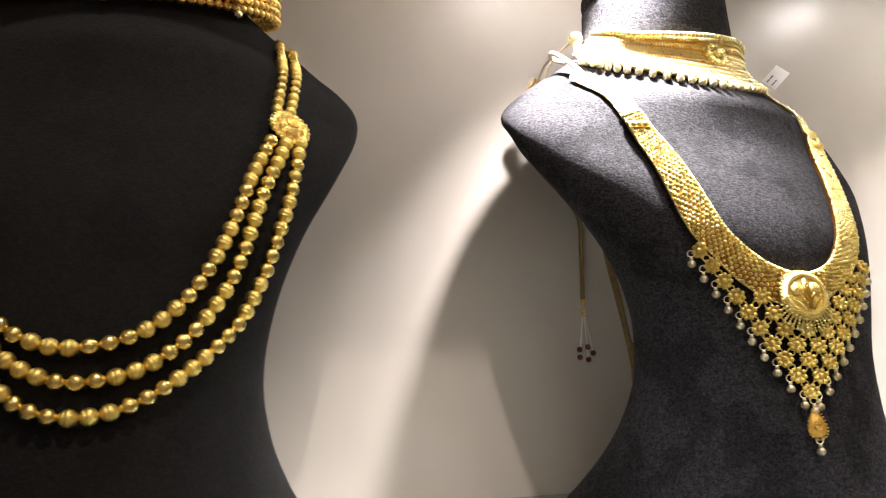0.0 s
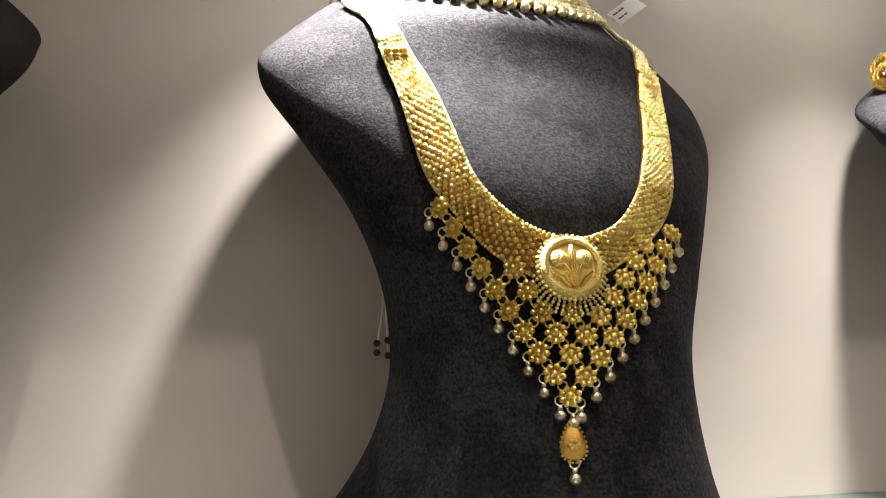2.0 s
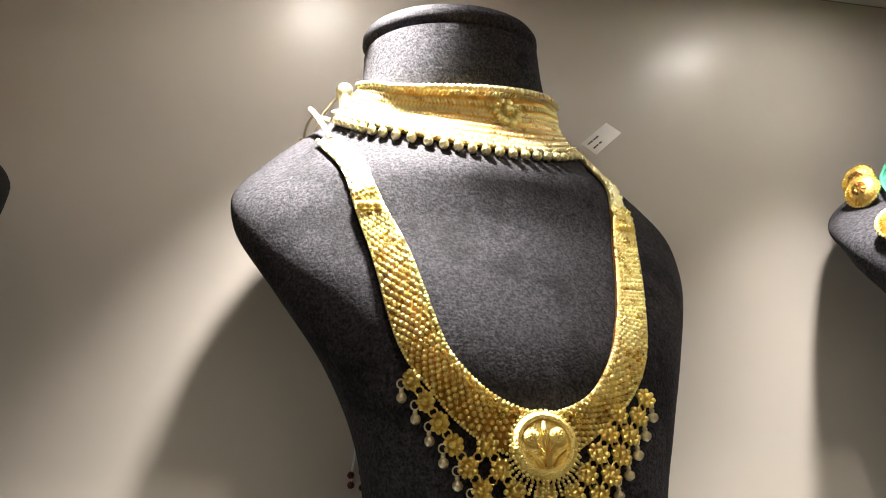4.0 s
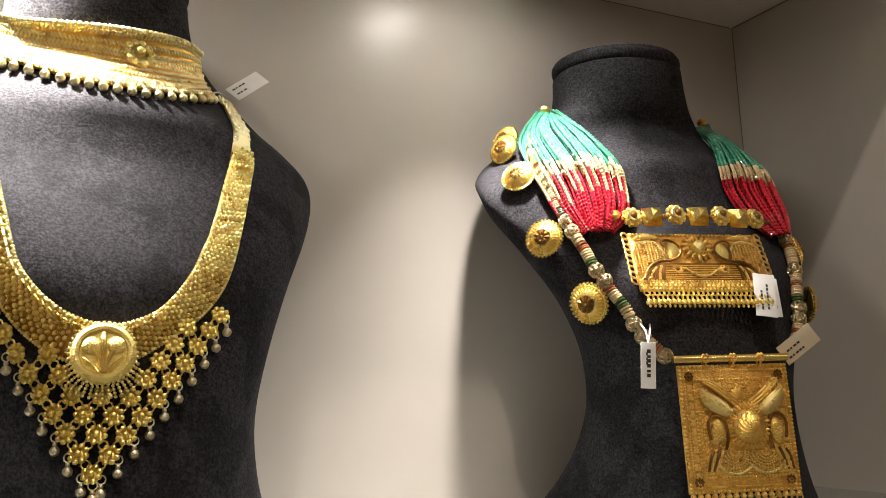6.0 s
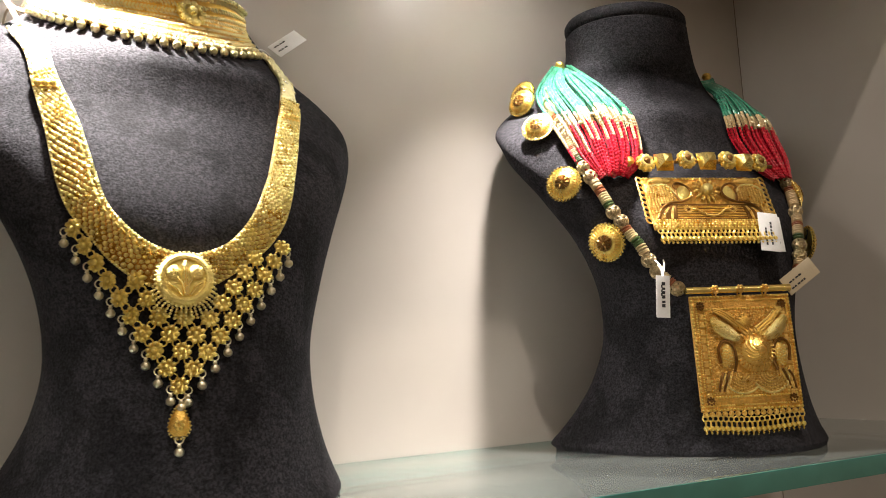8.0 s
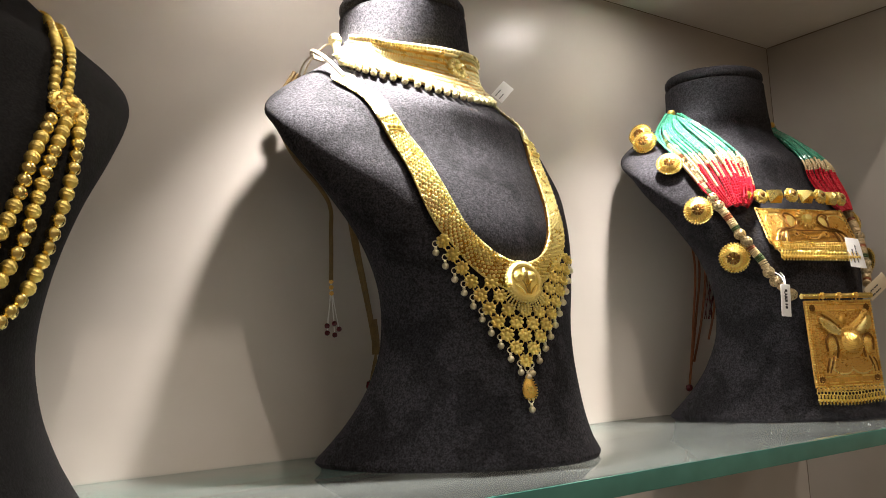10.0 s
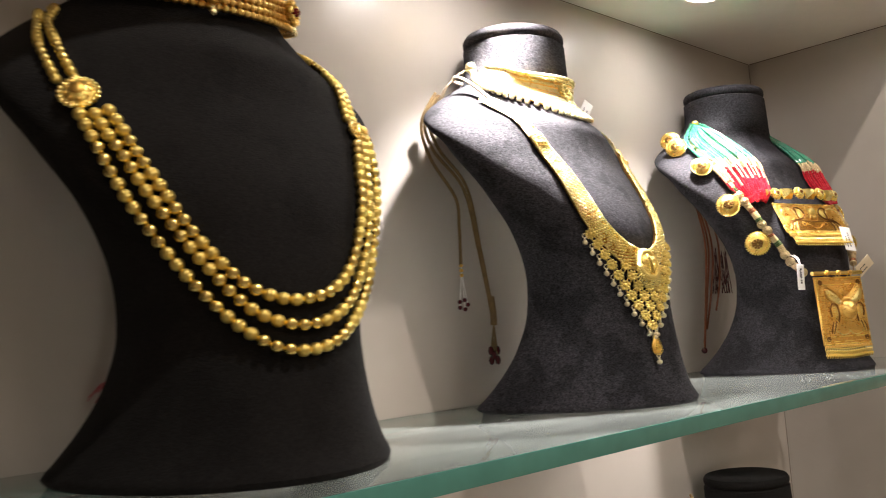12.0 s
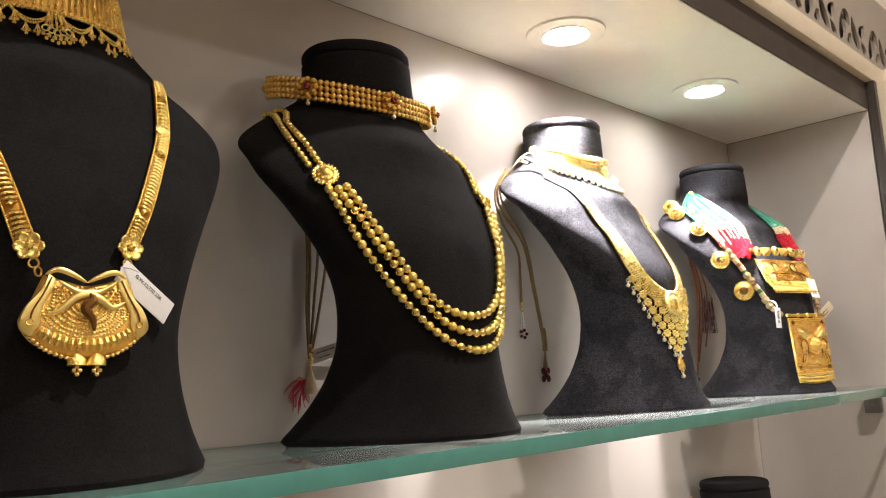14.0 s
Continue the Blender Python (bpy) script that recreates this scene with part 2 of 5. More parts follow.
# ---- building kit ----
class Geo:
    """Corners and faces of one mesh."""

    def __init__(self):
        self.v, self.f = [], []

    def add(self, verts, faces, m=None):
        k = len(self.v)
        self.v += [tuple(m @ Vector(p)) for p in verts] if m else [tuple(p) for p in verts]
        self.f += [tuple(k + i for i in f) for f in faces]
        return self

    def rings(self, rings, closed=True, cap=True, m=None):
        n, verts, faces = len(rings[0]), [p for r in rings for p in r], []
        for a in range(len(rings) - 1):
            for b in range(n if closed else n - 1):
                c = (b + 1) % n
                faces.append((a * n + b, a * n + c, (a + 1) * n + c, (a + 1) * n + b))
        if cap and closed:
            faces += [tuple(reversed(range(n))), tuple(range(len(verts) - n, len(verts)))]
        return self.add(verts, faces, m)

    def box(self, lo, hi, bevel=0.0, m=None):
        bm = bmesh.new()
        bmesh.ops.create_cube(bm, size=1)
        for v in bm.verts:
            v.co = [lo[i] + (v.co[i] + 0.5) * (hi[i] - lo[i]) for i in range(3)]
        if bevel:
            bmesh.ops.bevel(bm, geom=bm.edges[:], offset=bevel, segments=2, profile=0.6, affect="EDGES")
        bm.verts.index_update()
        self.add([v.co[:] for v in bm.verts], [[v.index for v in f.verts] for f in bm.faces], m)
        bm.free()
        return self

    def lathe(self, profile, n=16, m=None, squash=1.0):
        """profile: radius and height, from below to above, about z."""
        return self.rings([[(r * math.cos(2 * math.pi * k / n), squash * r * math.sin(2 * math.pi * k / n), h) for k in range(n)] for r, h in profile], m=m)

    def ball(self, r, n=10, m=None, flat=1.0):
        k = max(4, n // 2)
        return self.lathe([(max(1e-5, r * math.sin(math.pi * i / k)), -flat * r * math.cos(math.pi * i / k)) for i in range(k + 1)], n, m)

    def tube(self, path, r, n=6, closed=False):
        path = [Vector(p) for p in path]
        rings, side = [], None
        for i, p in enumerate(path):
            a, b = path[i - 1] if i or closed else p, path[(i + 1) % len(path)] if i + 1 < len(path) or closed else p
            d = (b - a).normalized()
            if side is None:
                side = d.orthogonal().normalized()
            side = (side - d * side.dot(d)).normalized()
            up = d.cross(side)
            rad = r(i / max(1, len(path) - 1)) if callable(r) else r
            rings.append([tuple(p + rad * (math.cos(2 * math.pi * k / n) * side + math.sin(2 * math.pi * k / n) * up)) for k in range(n)])
        if closed:
            rings.append(rings[0])
        return self.rings(rings, cap=not closed)

    def ring(self, r, t, n=14, k=6, m=None):
        """A torus about z."""
        rows = []
        for i in range(n + 1):
            a = 2 * math.pi * i / n
            rows.append([((r + t * math.cos(2 * math.pi * j / k)) * math.cos(a), (r + t * math.cos(2 * math.pi * j / k)) * math.sin(a), t * math.sin(2 * math.pi * j / k)) for j in range(k)])
        return self.rings(rows, cap=False, m=m)

    def mesh(self, name, mat, smooth=True):
        me = bpy.data.meshes.new(name)
        me.from_pydata(self.v, [], self.f)
        me.validate()
        if smooth:
            me.polygons.foreach_set("use_smooth", [True] * len(me.polygons))
            me.set_sharp_from_angle(angle=radians(38))
        me.materials.append(mat)
        return me


def thing(name, label, category, group="", kind="", at=None):
    ob = tagged(new(name), label, category, group, kind)
    if at:
        ob.matrix_world = at
    return ob


def part(name, geo, mat, parent=None, label="", kind="", m=None, smooth=True):
    me = geo if isinstance(geo, bpy.types.Mesh) else geo.mesh(name, mat, smooth)
    ob = tagged(new(name, me), label, kind=kind)
    if parent:
        ob.parent = parent
    if m:
        ob.matrix_local = m
    return ob


def solid(name, geo, mat, label, category, kind="", group="", smooth=True):
    return tagged(new(name, geo.mesh(name, mat, smooth)), label, category, group, kind)


def spline(keys, n):
    """n + 1 points along a smooth curve through the keys."""
    keys, out = [Vector(k) for k in keys], []
    for j in range(n + 1):
        s = j / n * (len(keys) - 1)
        i = min(int(s), len(keys) - 2)
        u, p1, p2 = s - i, keys[i], keys[i + 1]
        p0, p3 = keys[max(0, i - 1)], keys[min(len(keys) - 1, i + 2)]
        out.append(0.5 * (2 * p1 + (p2 - p0) * u + (2 * p0 - 5 * p1 + 4 * p2 - p3) * u * u + (3 * p1 - p0 - 3 * p2 + p3) * u ** 3))
    return out


def spaced(path, step):
    """Points along a path, step apart."""
    out, left = [path[0].copy()], step
    for a, b in zip(path, path[1:]):
        d = (b - a).length
        while d >= left > 0:
            a = a + (b - a) * (left / d)
            d = (b - a).length
            out.append(a.copy())
            left = step
        left -= d
    return out


def frame_at(p, out, down):
    """A pose at p with z along out and y up against down."""
    z = Vector(out).normalized()
    y = -Vector(down)
    y = (y - z * y.dot(z)).normalized()
    x = y.cross(z)
    return Matrix(((x.x, y.x, z.x, p[0]), (x.y, y.y, z.y, p[1]), (x.z, y.z, z.z, p[2]), (0, 0, 0, 1)))

# ---- the busts' form ----
# height, half width, half depth, middle's distance, bow of the section
FORM = [
    (0.0000, 0.0835, 0.0510, -0.0805, 8.6), (0.0030, 0.0855, 0.0530, -0.0800, 8.6), (0.0100, 0.0815, 0.0495, -0.0790, 8.6),
    (0.0250, 0.0727, 0.0465, -0.0775, 8.5), (0.0450, 0.0645, 0.0450, -0.0755, 7.6), (0.0700, 0.0608, 0.0430, -0.0740, 5.6),
    (0.1000, 0.0658, 0.0420, -0.0720, 2.9), (0.1300, 0.0775, 0.0402, -0.0665, 1.7), (0.1600, 0.0945, 0.0355, -0.0545, 1.2),
    (0.1850, 0.1072, 0.0295, -0.0455, 1.7), (0.2000, 0.1091, 0.0275, -0.0425, 2.4), (0.2130, 0.1055, 0.0295, -0.0370, 3.5),
    (0.2260, 0.0948, 0.0320, -0.0228, 4.0), (0.2370, 0.0815, 0.0355, -0.0095, 3.3), (0.2470, 0.0665, 0.0375, -0.0010, 1.9),
    (0.2580, 0.0515, 0.0380, -0.0035, 0.6), (0.2720, 0.0456, 0.0385, -0.0042, 0.0), (0.2920, 0.0434, 0.0388, -0.0038, 0.0),
]


def section(z):
    z = min(max(z, FORM[0][0]), FORM[-1][0])
    i = max(k for k in range(len(FORM) - 1) if FORM[k][0] <= z)
    p0, p1, p2, p3 = FORM[max(0, i - 1)], FORM[i], FORM[i + 1], FORM[min(len(FORM) - 1, i + 2)]
    u = (z - p1[0]) / (p2[0] - p1[0])
    out = []
    for k in range(1, 5):
        s1 = (p2[k] - p0[k]) / (p2[0] - p0[0]) * (p2[0] - p1[0])
        s2 = (p3[k] - p1[k]) / (p3[0] - p1[0]) * (p2[0] - p1[0])
        out.append((2 * u**3 - 3 * u**2 + 1) * p1[k] + (u**3 - 2 * u**2 + u) * s1 + (3 * u**2 - 2 * u**3) * p2[k] + (u**3 - u**2) * s2)
    return out


def front_bow(z, bow):
    """The front is less bowed than the back towards the foot."""
    return bow * (0.78 + 0.22 * min(1.0, max(0.0, (z - 0.04) / 0.09)))


def skin(x, z, lift=0.0):
    """The place on the bust's front at x and height z, and the way out of it; lift: metres proud of it."""
    def depth(px, pz):
        a, b, c, bow = section(pz)
        q = min(abs(px) / a, 0.999)
        return c - b * (1 - q**2.3) ** (1 / 2.3) + front_bow(pz, bow) * px * px
    e, y = 0.0015, depth(x, z)
    n = Vector(((depth(x + e, z) - depth(x - e, z)) / (2 * e), -1, (depth(x, z + e) - depth(x, z - e)) / (2 * e))).normalized()
    return Vector((x, y, z)) + n * lift, n

# ---- the display niche ----
def slab(name, lo, hi, mat, label, category="wall", bevel=0.0):
    return solid(name, Geo().box(lo, hi, bevel), mat, label, category, "structure")


LEFT, LOW = -1.1, 0.55
slab("wall_back", (LEFT, WALL, LOW), (END + 0.02, WALL + 0.02, CEIL), LAMINATE, "warm white laminate back panel of the display niche")
slab("wall_right", (END, FRONT, LOW), (END + 0.02, WALL, CEIL), LAMINATE, "warm white laminate end panel of the display niche")
slab("wall_left", (LEFT - 0.02, FRONT, LOW), (LEFT, WALL, CEIL), LAMINATE, "warm white laminate side panel of the display niche")
slab("ceiling", (LEFT, FRONT, CEIL), (END + 0.02, WALL + 0.02, CEIL + 0.02), CEILING, "cream laminate top panel with recessed downlights", "ceiling")
slab("floor_of_niche", (LEFT, FRONT, LOW - 0.02), (END, WALL, LOW), LAMINATE, "white laminate bottom panel of the display niche", "panel")

# the shop behind the camera: unseen, added to close the room and bounce light
slab("shop_ceiling", (-3, -3, 2.7), (4, 0.57, 2.74), SHOPWALL, "unseen cream shop ceiling, added to bounce light", "ceiling")
slab("shop_floor", (-3, -3, -0.02), (4, 0.5, 0), SHOPFLOOR, "unseen beige shop floor, added to bounce light", "floor")
slab("wall_shop_back", (-3, -3.04, 0), (4, -3, 2.7), SHOPWALL, "unseen cream shop wall, added to bounce light")
slab("wall_shop_left", (-3.04, -3, 0), (-3, 0.5, 2.7), SHOPWALL, "unseen cream shop wall, added to bounce light")
slab("wall_shop_right", (4, -3, 0), (4.04, 0.5, 2.7), SHOPWALL, "unseen cream shop wall, added to bounce light")
slab("wall_above", (-3, 0.550, CEIL + 0.021), (4, 0.57, 2.7), SHOPWALL, "cream shop wall over the niche")
slab("wall_below", (-3, 0.50, 0), (4, 0.53, LOW), SHOPWALL, "cream cabinet front under the niche")
slab("wall_beside", (END + 0.061, 0.520, LOW), (4, 0.54, CEIL + 0.07), SHOPWALL, "cream shop wall beside the niche")
slab("wall_beside_left", (-3, 0.530, LOW), (LEFT - 0.021, 0.55, CEIL + 0.02), SHOPWALL, "cream shop wall beside the niche")


# frame round the opening
slab("trim_channel", (LEFT, 0.5415, CEIL + 0.001), (END + 0.012, 0.5495, CEIL + 0.040), CHANNEL, "dark brown sliding track along the niche top", "trim")
slab("trim_beam", (LEFT, 0.531, CEIL + 0.0405), (END + 0.06, 0.5495, CEIL + 0.070), WOVEN, "cream woven facing strip over the niche", "trim", 0.005)
slab("trim_post_track", (END + 0.0005, 0.530, LOW), (END + 0.012, FRONT - 0.002, CEIL + 0.040), CHANNEL, "dark brown track along the niche side", "trim")
slab("trim_post", (END + 0.0125, 0.500, LOW), (END + 0.06, 0.5495, CEIL + 0.040), WOVEN, "cream woven facing post beside the niche", "trim", 0.002)

# dark joints where the panels meet
JOINT = material("dark panel joint", (0.22, 0.18, 0.145), 0.8, vary=0.2, scale=40)
slab("trim_joint_corner", (END - 0.0006, WALL - 0.0006, LOW), (END - 0.0001, WALL - 0.0001, CEIL - 0.001), JOINT, "dark gap between end and back panels", "trim")
slab("trim_joint_side", (END - 0.0009, FRONT, CEIL - 0.0009), (END - 0.0001, WALL - 0.001, CEIL - 0.0001), JOINT, "dark gap between end and top panels", "trim")
slab("trim_joint_back", (LEFT, WALL - 0.0006, CEIL - 0.0006), (END - 0.002, WALL - 0.0001, CEIL - 0.0001), JOINT, "dark gap between back and top panels", "trim")

shelf = thing("glass_shelf", "clear glass shelf with a green polished edge, dusty", "shelf")
part("glass_pane", Geo().box((LEFT + 0.001, 0.538, SHELF - 0.011), (END - 0.001, WALL - 0.001, SHELF), 0.0012), GLASS, shelf)

# ---- busts ----
def bust_mesh(name, mat):
    g, n, rows = Geo(), 64, []
    zs = [0, 0.0015, 0.003] + [0.006 + 0.2837 * k / 72 for k in range(73)]
    for z in zs:
        a, b, c, bow = section(z)
        row = []
        for k in range(n):
            t = 2 * math.pi * k / n
            co, si = math.cos(t), math.sin(t)
            x = a * math.copysign(abs(co) ** (2 / 2.3), co)
            bent = bow + (front_bow(z, bow) - bow) * max(0.0, -si) ** 0.5
            row.append((x, c + b * math.copysign(abs(si) ** (2 / 2.3), si) + bent * x * x, z))
        rows.append(row)
    for r, z in ((1.0, 0.2905), (0.985, 0.2912), (1.022, 0.2925), (1.042, 0.2950), (1.038, 0.2978), (1.0, 0.3002), (0.93, 0.3010), (0.5, 0.3002), (0.02, 0.2998)):
        rows.append([(0.0434 * r * math.cos(2 * math.pi * k / n), -0.0038 + 0.0388 * r * math.sin(2 * math.pi * k / n), z) for k in range(n)])
    return g.rings(rows).mesh(name, mat)


SPOTS = {"A": (0.1545, 0.6993, -4.4), "B": (0.4070, 0.6970, -1.2), "C": (0.7098, 0.7116, 6.5), "D": (1.0456, 0.7035, -8.5)}
POSES = {k: pose(x, y, SHELF, 0, 0, r) for k, (x, y, r) in SPOTS.items()}
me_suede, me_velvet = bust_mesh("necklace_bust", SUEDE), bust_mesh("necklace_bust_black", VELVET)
for key, words in (("A", "black velvet necklace bust with a peacock pendant"), ("B", "black velvet necklace bust with strings of gold beads"), ("C", "charcoal suede, greyed for lamplight necklace bust, worn, under a bright lamp"), ("D", "charcoal suede, greyed for lamplight necklace bust with beaded tassels")):
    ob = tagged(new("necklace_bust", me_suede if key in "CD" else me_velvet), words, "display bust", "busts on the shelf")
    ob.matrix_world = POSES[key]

# ---- jewellery: shared pieces ----
def on(x, z, lift=0.002):
    """A pose on the bust's front: z out of it, y up along it."""
    p, n = skin(x / 1000, z / 1000, lift)
    return frame_at(p, n, (0, 0, -1))


def lay(points, lift, n=60):
    """A path on the bust's front through places in millimetres."""
    return [skin(p.x / 1000, p.y / 1000, lift)[0] for p in spline([(x, z, 0) for x, z in points], n)]


def cord(keys, r, n=40, k=6):
    return Geo().tube(spline(keys, n), r, k)


def between(rows, z):
    """x at the height z on a line given from above to below, in millimetres."""
    for (xa, za), (xb, zb) in zip(rows, rows[1:]):
        if za >= z >= zb:
            return xa + (xb - xa) * (za - z) / max(1e-9, za - zb)
    return rows[0][0] if z > rows[0][1] else rows[-1][0]


def band(left, right, lift, across=6):
    """A bent strip between two lines of equal count on the bust's front, with thickness."""
    g, n = Geo(), len(left)
    for lo in (lift, lift - 0.0012):
        rows = []
        for (xa, za), (xb, zb) in zip(left, right):
            rows.append([skin((xa + (xb - xa) * u / across) / 1000, (za + (zb - za) * u / across) / 1000, lo + (0.0006 * math.sin(math.pi * u / across)))[0] for u in range(across + 1)])
        g.rings(rows, closed=False, cap=False)
    return g


def even(points, n):
    return [(p.x, p.y) for p in spline([(x, z, 0) for x, z in points], n)]


def paired(outer, inner, n):
    """Two edges of a strip, stepped evenly along its middle."""
    a, b = even(outer, 600), even(inner, 600)
    run = [0.0]
    for k in range(1, len(a)):
        run.append(run[-1] + math.hypot(a[k][0] + b[k][0] - a[k - 1][0] - b[k - 1][0], a[k][1] + b[k][1] - a[k - 1][1] - b[k - 1][1]) / 2)
    at = [int(np.searchsorted(run, run[-1] * k / n)) for k in range(n + 1)]
    return [a[min(k, len(a) - 1)] for k in at], [b[min(k, len(b) - 1)] for k in at]


def scales(left, right, lift, rows_across, r, flat=0.7, jitter=0.15, tip=16):
    """Small overlapping domes in rows over a strip."""
    g, rnd = Geo(), random.Random(5)
    for i, ((xa, za), (xb, zb)) in enumerate(zip(left, right)):
        for k in range(rows_across):
            u = (k + 0.5 + (0.25 if i % 2 else -0.25)) / rows_across
            m = on(xa + (xb - xa) * u, za + (zb - za) * u, lift + 0.0004)
            s = 1 + rnd.uniform(-jitter, jitter)
            g.lathe([(r * s, -r * 0.3), (r * 0.92 * s, r * flat * 0.4), (r * 0.5 * s, r * flat * 0.9), (1e-5, r * flat)], 7, m @ pose(0, 0, 0, tip + rnd.uniform(-14, 14), rnd.uniform(-14, 14)))
    return g


def herringbone(left, right, lift, rows_across):
    """Slanting pods in rows over a strip, leaning to and fro from row to row."""
    g, rnd = Geo(), random.Random(9)
    for k in range(rows_across):
        u = (k + 0.5) / rows_across
        path = [skin((xa + (xb - xa) * u) / 1000, (za + (zb - za) * u) / 1000, lift)[0] for (xa, za), (xb, zb) in zip(left, right)]
        wide = sum(math.hypot(xb - xa, zb - za) for (xa, za), (xb, zb) in zip(left, right)) / len(left) / rows_across / 1000
        pts = spaced(path, wide * 0.55)
        for i, p in enumerate(pts):
            n = skin(p.x, p.z)[1]
            m = frame_at(p, n, (0, 0, -1)) @ pose(0, 0, 0, 0, 0, (34 if k % 2 else -34) + rnd.uniform(-5, 5))
            g.ball(1, 6, m @ Matrix.Diagonal((wide * 0.24, wide * 0.56, wide * 0.34, 1)))
    return g


def beads(path, r, step=None, n=8):
    g = Geo()
    for p in spaced(path, step or 2 * r):
        g.ball(r, n, Matrix.Translation(p))
    return g


def flower_mesh(name, mat, r, petals=8, stone=False):
    g = Geo()
    for k in range(petals):
        a = 2 * math.pi * k / petals
        g.ball(r * (0.28 if petals > 6 else 0.36), 7, pose(r * 0.68 * math.cos(a), r * 0.68 * math.sin(a), r * 0.14) @ Matrix.Diagonal((1, 1, 1.0, 1)))
    g.lathe([(r * 0.72, -r * 0.12), (r * 0.74, -r * 0.06), (r * 0.4, 0.0), (1e-5, r * 0.02)], 10)
    g.ball(r * 0.33, 8, pose(0, 0, r * 0.34))
    return g.mesh(name, mat)


def drop_mesh(name, mat, r, ring):
    g = Geo().ring(ring, ring * 0.2, 10, 5, pose(0, 0, 0))
    g.ball(r * 0.5, 6, pose(0, -ring - r * 0.4, 0))
    return g.ball(r, 9, pose(0, -ring - r * 1.6, 0)).mesh(name, mat)


def card(name, parent, w, h, m, lines=(), mat=None, words=""):
    """A price tag: a thin card with printed lines."""
    tag = part(name, Geo().box((-w / 2, -h / 2, -0.0003), (w / 2, h / 2, 0.0003), 0.00025), mat or PAPER, parent, m=m)
    for x, y, l, t in lines:
        n = max(3, int(max(l, t) / 0.0022))
        for k in range(n):
            a, b = (k + 0.12) / n, (k + (0.62 if k % 3 == 1 else 0.86)) / n
            if l >= t:
                part("printed_bar", Geo().box((x - l / 2 + l * a, y - t / 2, 0.0003), (x - l / 2 + l * b, y + t / 2, 0.0005)), INK, tag)
            else:
                part("printed_bar", Geo().box((x - l / 2, y - t / 2 + t * a, 0.0003), (x + l / 2, y - t / 2 + t * b, 0.0005)), INK, tag)
    if words:
        data = bpy.data.curves.new("printed_words", "FONT")
        data.body, data.size, data.align_x, data.align_y, data.extrude = words, h * 0.21, "CENTER", "CENTER", 0.00008
        tmp = new("tmp", data)
        me = bpy.data.meshes.new_from_object(tmp)
        bpy.data.objects.remove(tmp)
        me.materials.clear()
        me.materials.append(INK)
        part("printed_words", me, INK, tag, m=pose(0, h * 0.24, 0.0005))
    return tag


def facing(p, out, along):
    """A pose at p with z out and x along."""
    z, x = Vector(out).normalized(), Vector(along)
    x = (x - z * x.dot(z)).normalized()
    return frame_at(Vector(p), z, -z.cross(x))


# ---- bust C: bib necklace and choker ----
bib = thing("bib_necklace", "yellow gold bib necklace of linked flowers with a round boss", "necklace", at=POSES["C"])
OUTER = [(-67, 197), (-66, 188), (-63.6, 166.7), (-61, 145), (-57, 131), (-50.5, 120), (-42, 107.5), (-31, 98), (-17, 93), (-4.5, 97.5), (7, 104.5), (20, 114), (30, 125.5), (37, 138), (43.5, 152.5), (58, 187), (60, 198)]
INNER = [(-58, 200), (-56.5, 192.5), (-52, 175), (-48.8, 155), (-45, 135), (-39, 124), (-32, 116.5), (-25, 112), (-16, 109.2), (-7, 110.5), (3, 115.2), (12, 124), (18.8, 133), (23.5, 141), (29.8, 152), (45.7, 187), (50, 200)]
a, b = paired(OUTER, INNER, 126)
part("scale_band", band(a, b, 0.0020, 8), SHADED_GOLD, bib, "bent gold band covered in small scales")
part("scale_relief", scales(a, b, 0.0024, 6, 0.00108, 1.6, 0.12, 8), PALE_GOLD, bib, kind="stuff")
part("edge_wire", beads([skin(x / 1000, z / 1000, 0.0032)[0] for x, z in a], 0.0007), PALE_GOLD, bib, kind="stuff")
part("edge_wire", beads([skin(x / 1000, z / 1000, 0.0034)[0] for x, z in b], 0.00085), PALE_GOLD, bib, kind="stuff")
part("edge_wire", Geo().tube([skin((x * 0.86 + X * 0.14) / 1000, (z * 0.86 + Z * 0.14) / 1000, 0.0032)[0] for (x, z), (X, Z) in zip(b, a)], 0.00055, 5), BRIGHT_GOLD, bib)
for pts in ([(-62, 197), (-64, 215), (-67, 232)], [(55, 199), (59, 213), (61, 228), (59, 236)]):
    a, b = even([(x - 5.0, z) for x, z in pts], 14), even([(x + 4.6, z) for x, z in pts], 14)
    part("plain_strap", band(a, b, 0.002), LIGHT_GOLD, bib)
    part("strap_relief", scales(a, b, 0.002, 4, 0.0012, 0.3), LIGHT_GOLD, bib, kind="stuff")
for x, z in ((-61.5, 191), (52, 188)):
    st = part("strap_clasp", Geo().box((-0.0056, -0.0022, -0.001), (0.0056, 0.0022, 0.001), 0.0006), OLD_GOLD, bib, m=on(x, z, 0.0035))
    for k in (-1, 0, 1):
        part("clasp_bead", Geo().ball(0.0017, 8), GOLD, st, m=pose(0.0032 * k, 0, 0.0012))
boss = part("boss", Geo().lathe([(0.0114, -0.001), (0.0116, 0.0014), (0.0110, 0.0026), (0.0098, 0.0034), (0.0086, 0.0032), (0.0081, 0.0020), (0.0060, 0.0024), (0.0030, 0.0028), (1e-5, 0.0029)], 40), SATIN_GOLD, bib, "round gold boss with a chased flower", m=on(-17.0, 98.6, 0.0038) @ pose(0, 0, 0, -6))
for k in range(40):
    a = 2 * math.pi * k / 40
    part("rim_bead", Geo().ball(0.00082, 6), PALE_GOLD, boss, m=pose(0.0118 * math.cos(a), 0.0118 * math.sin(a), 0.0012))
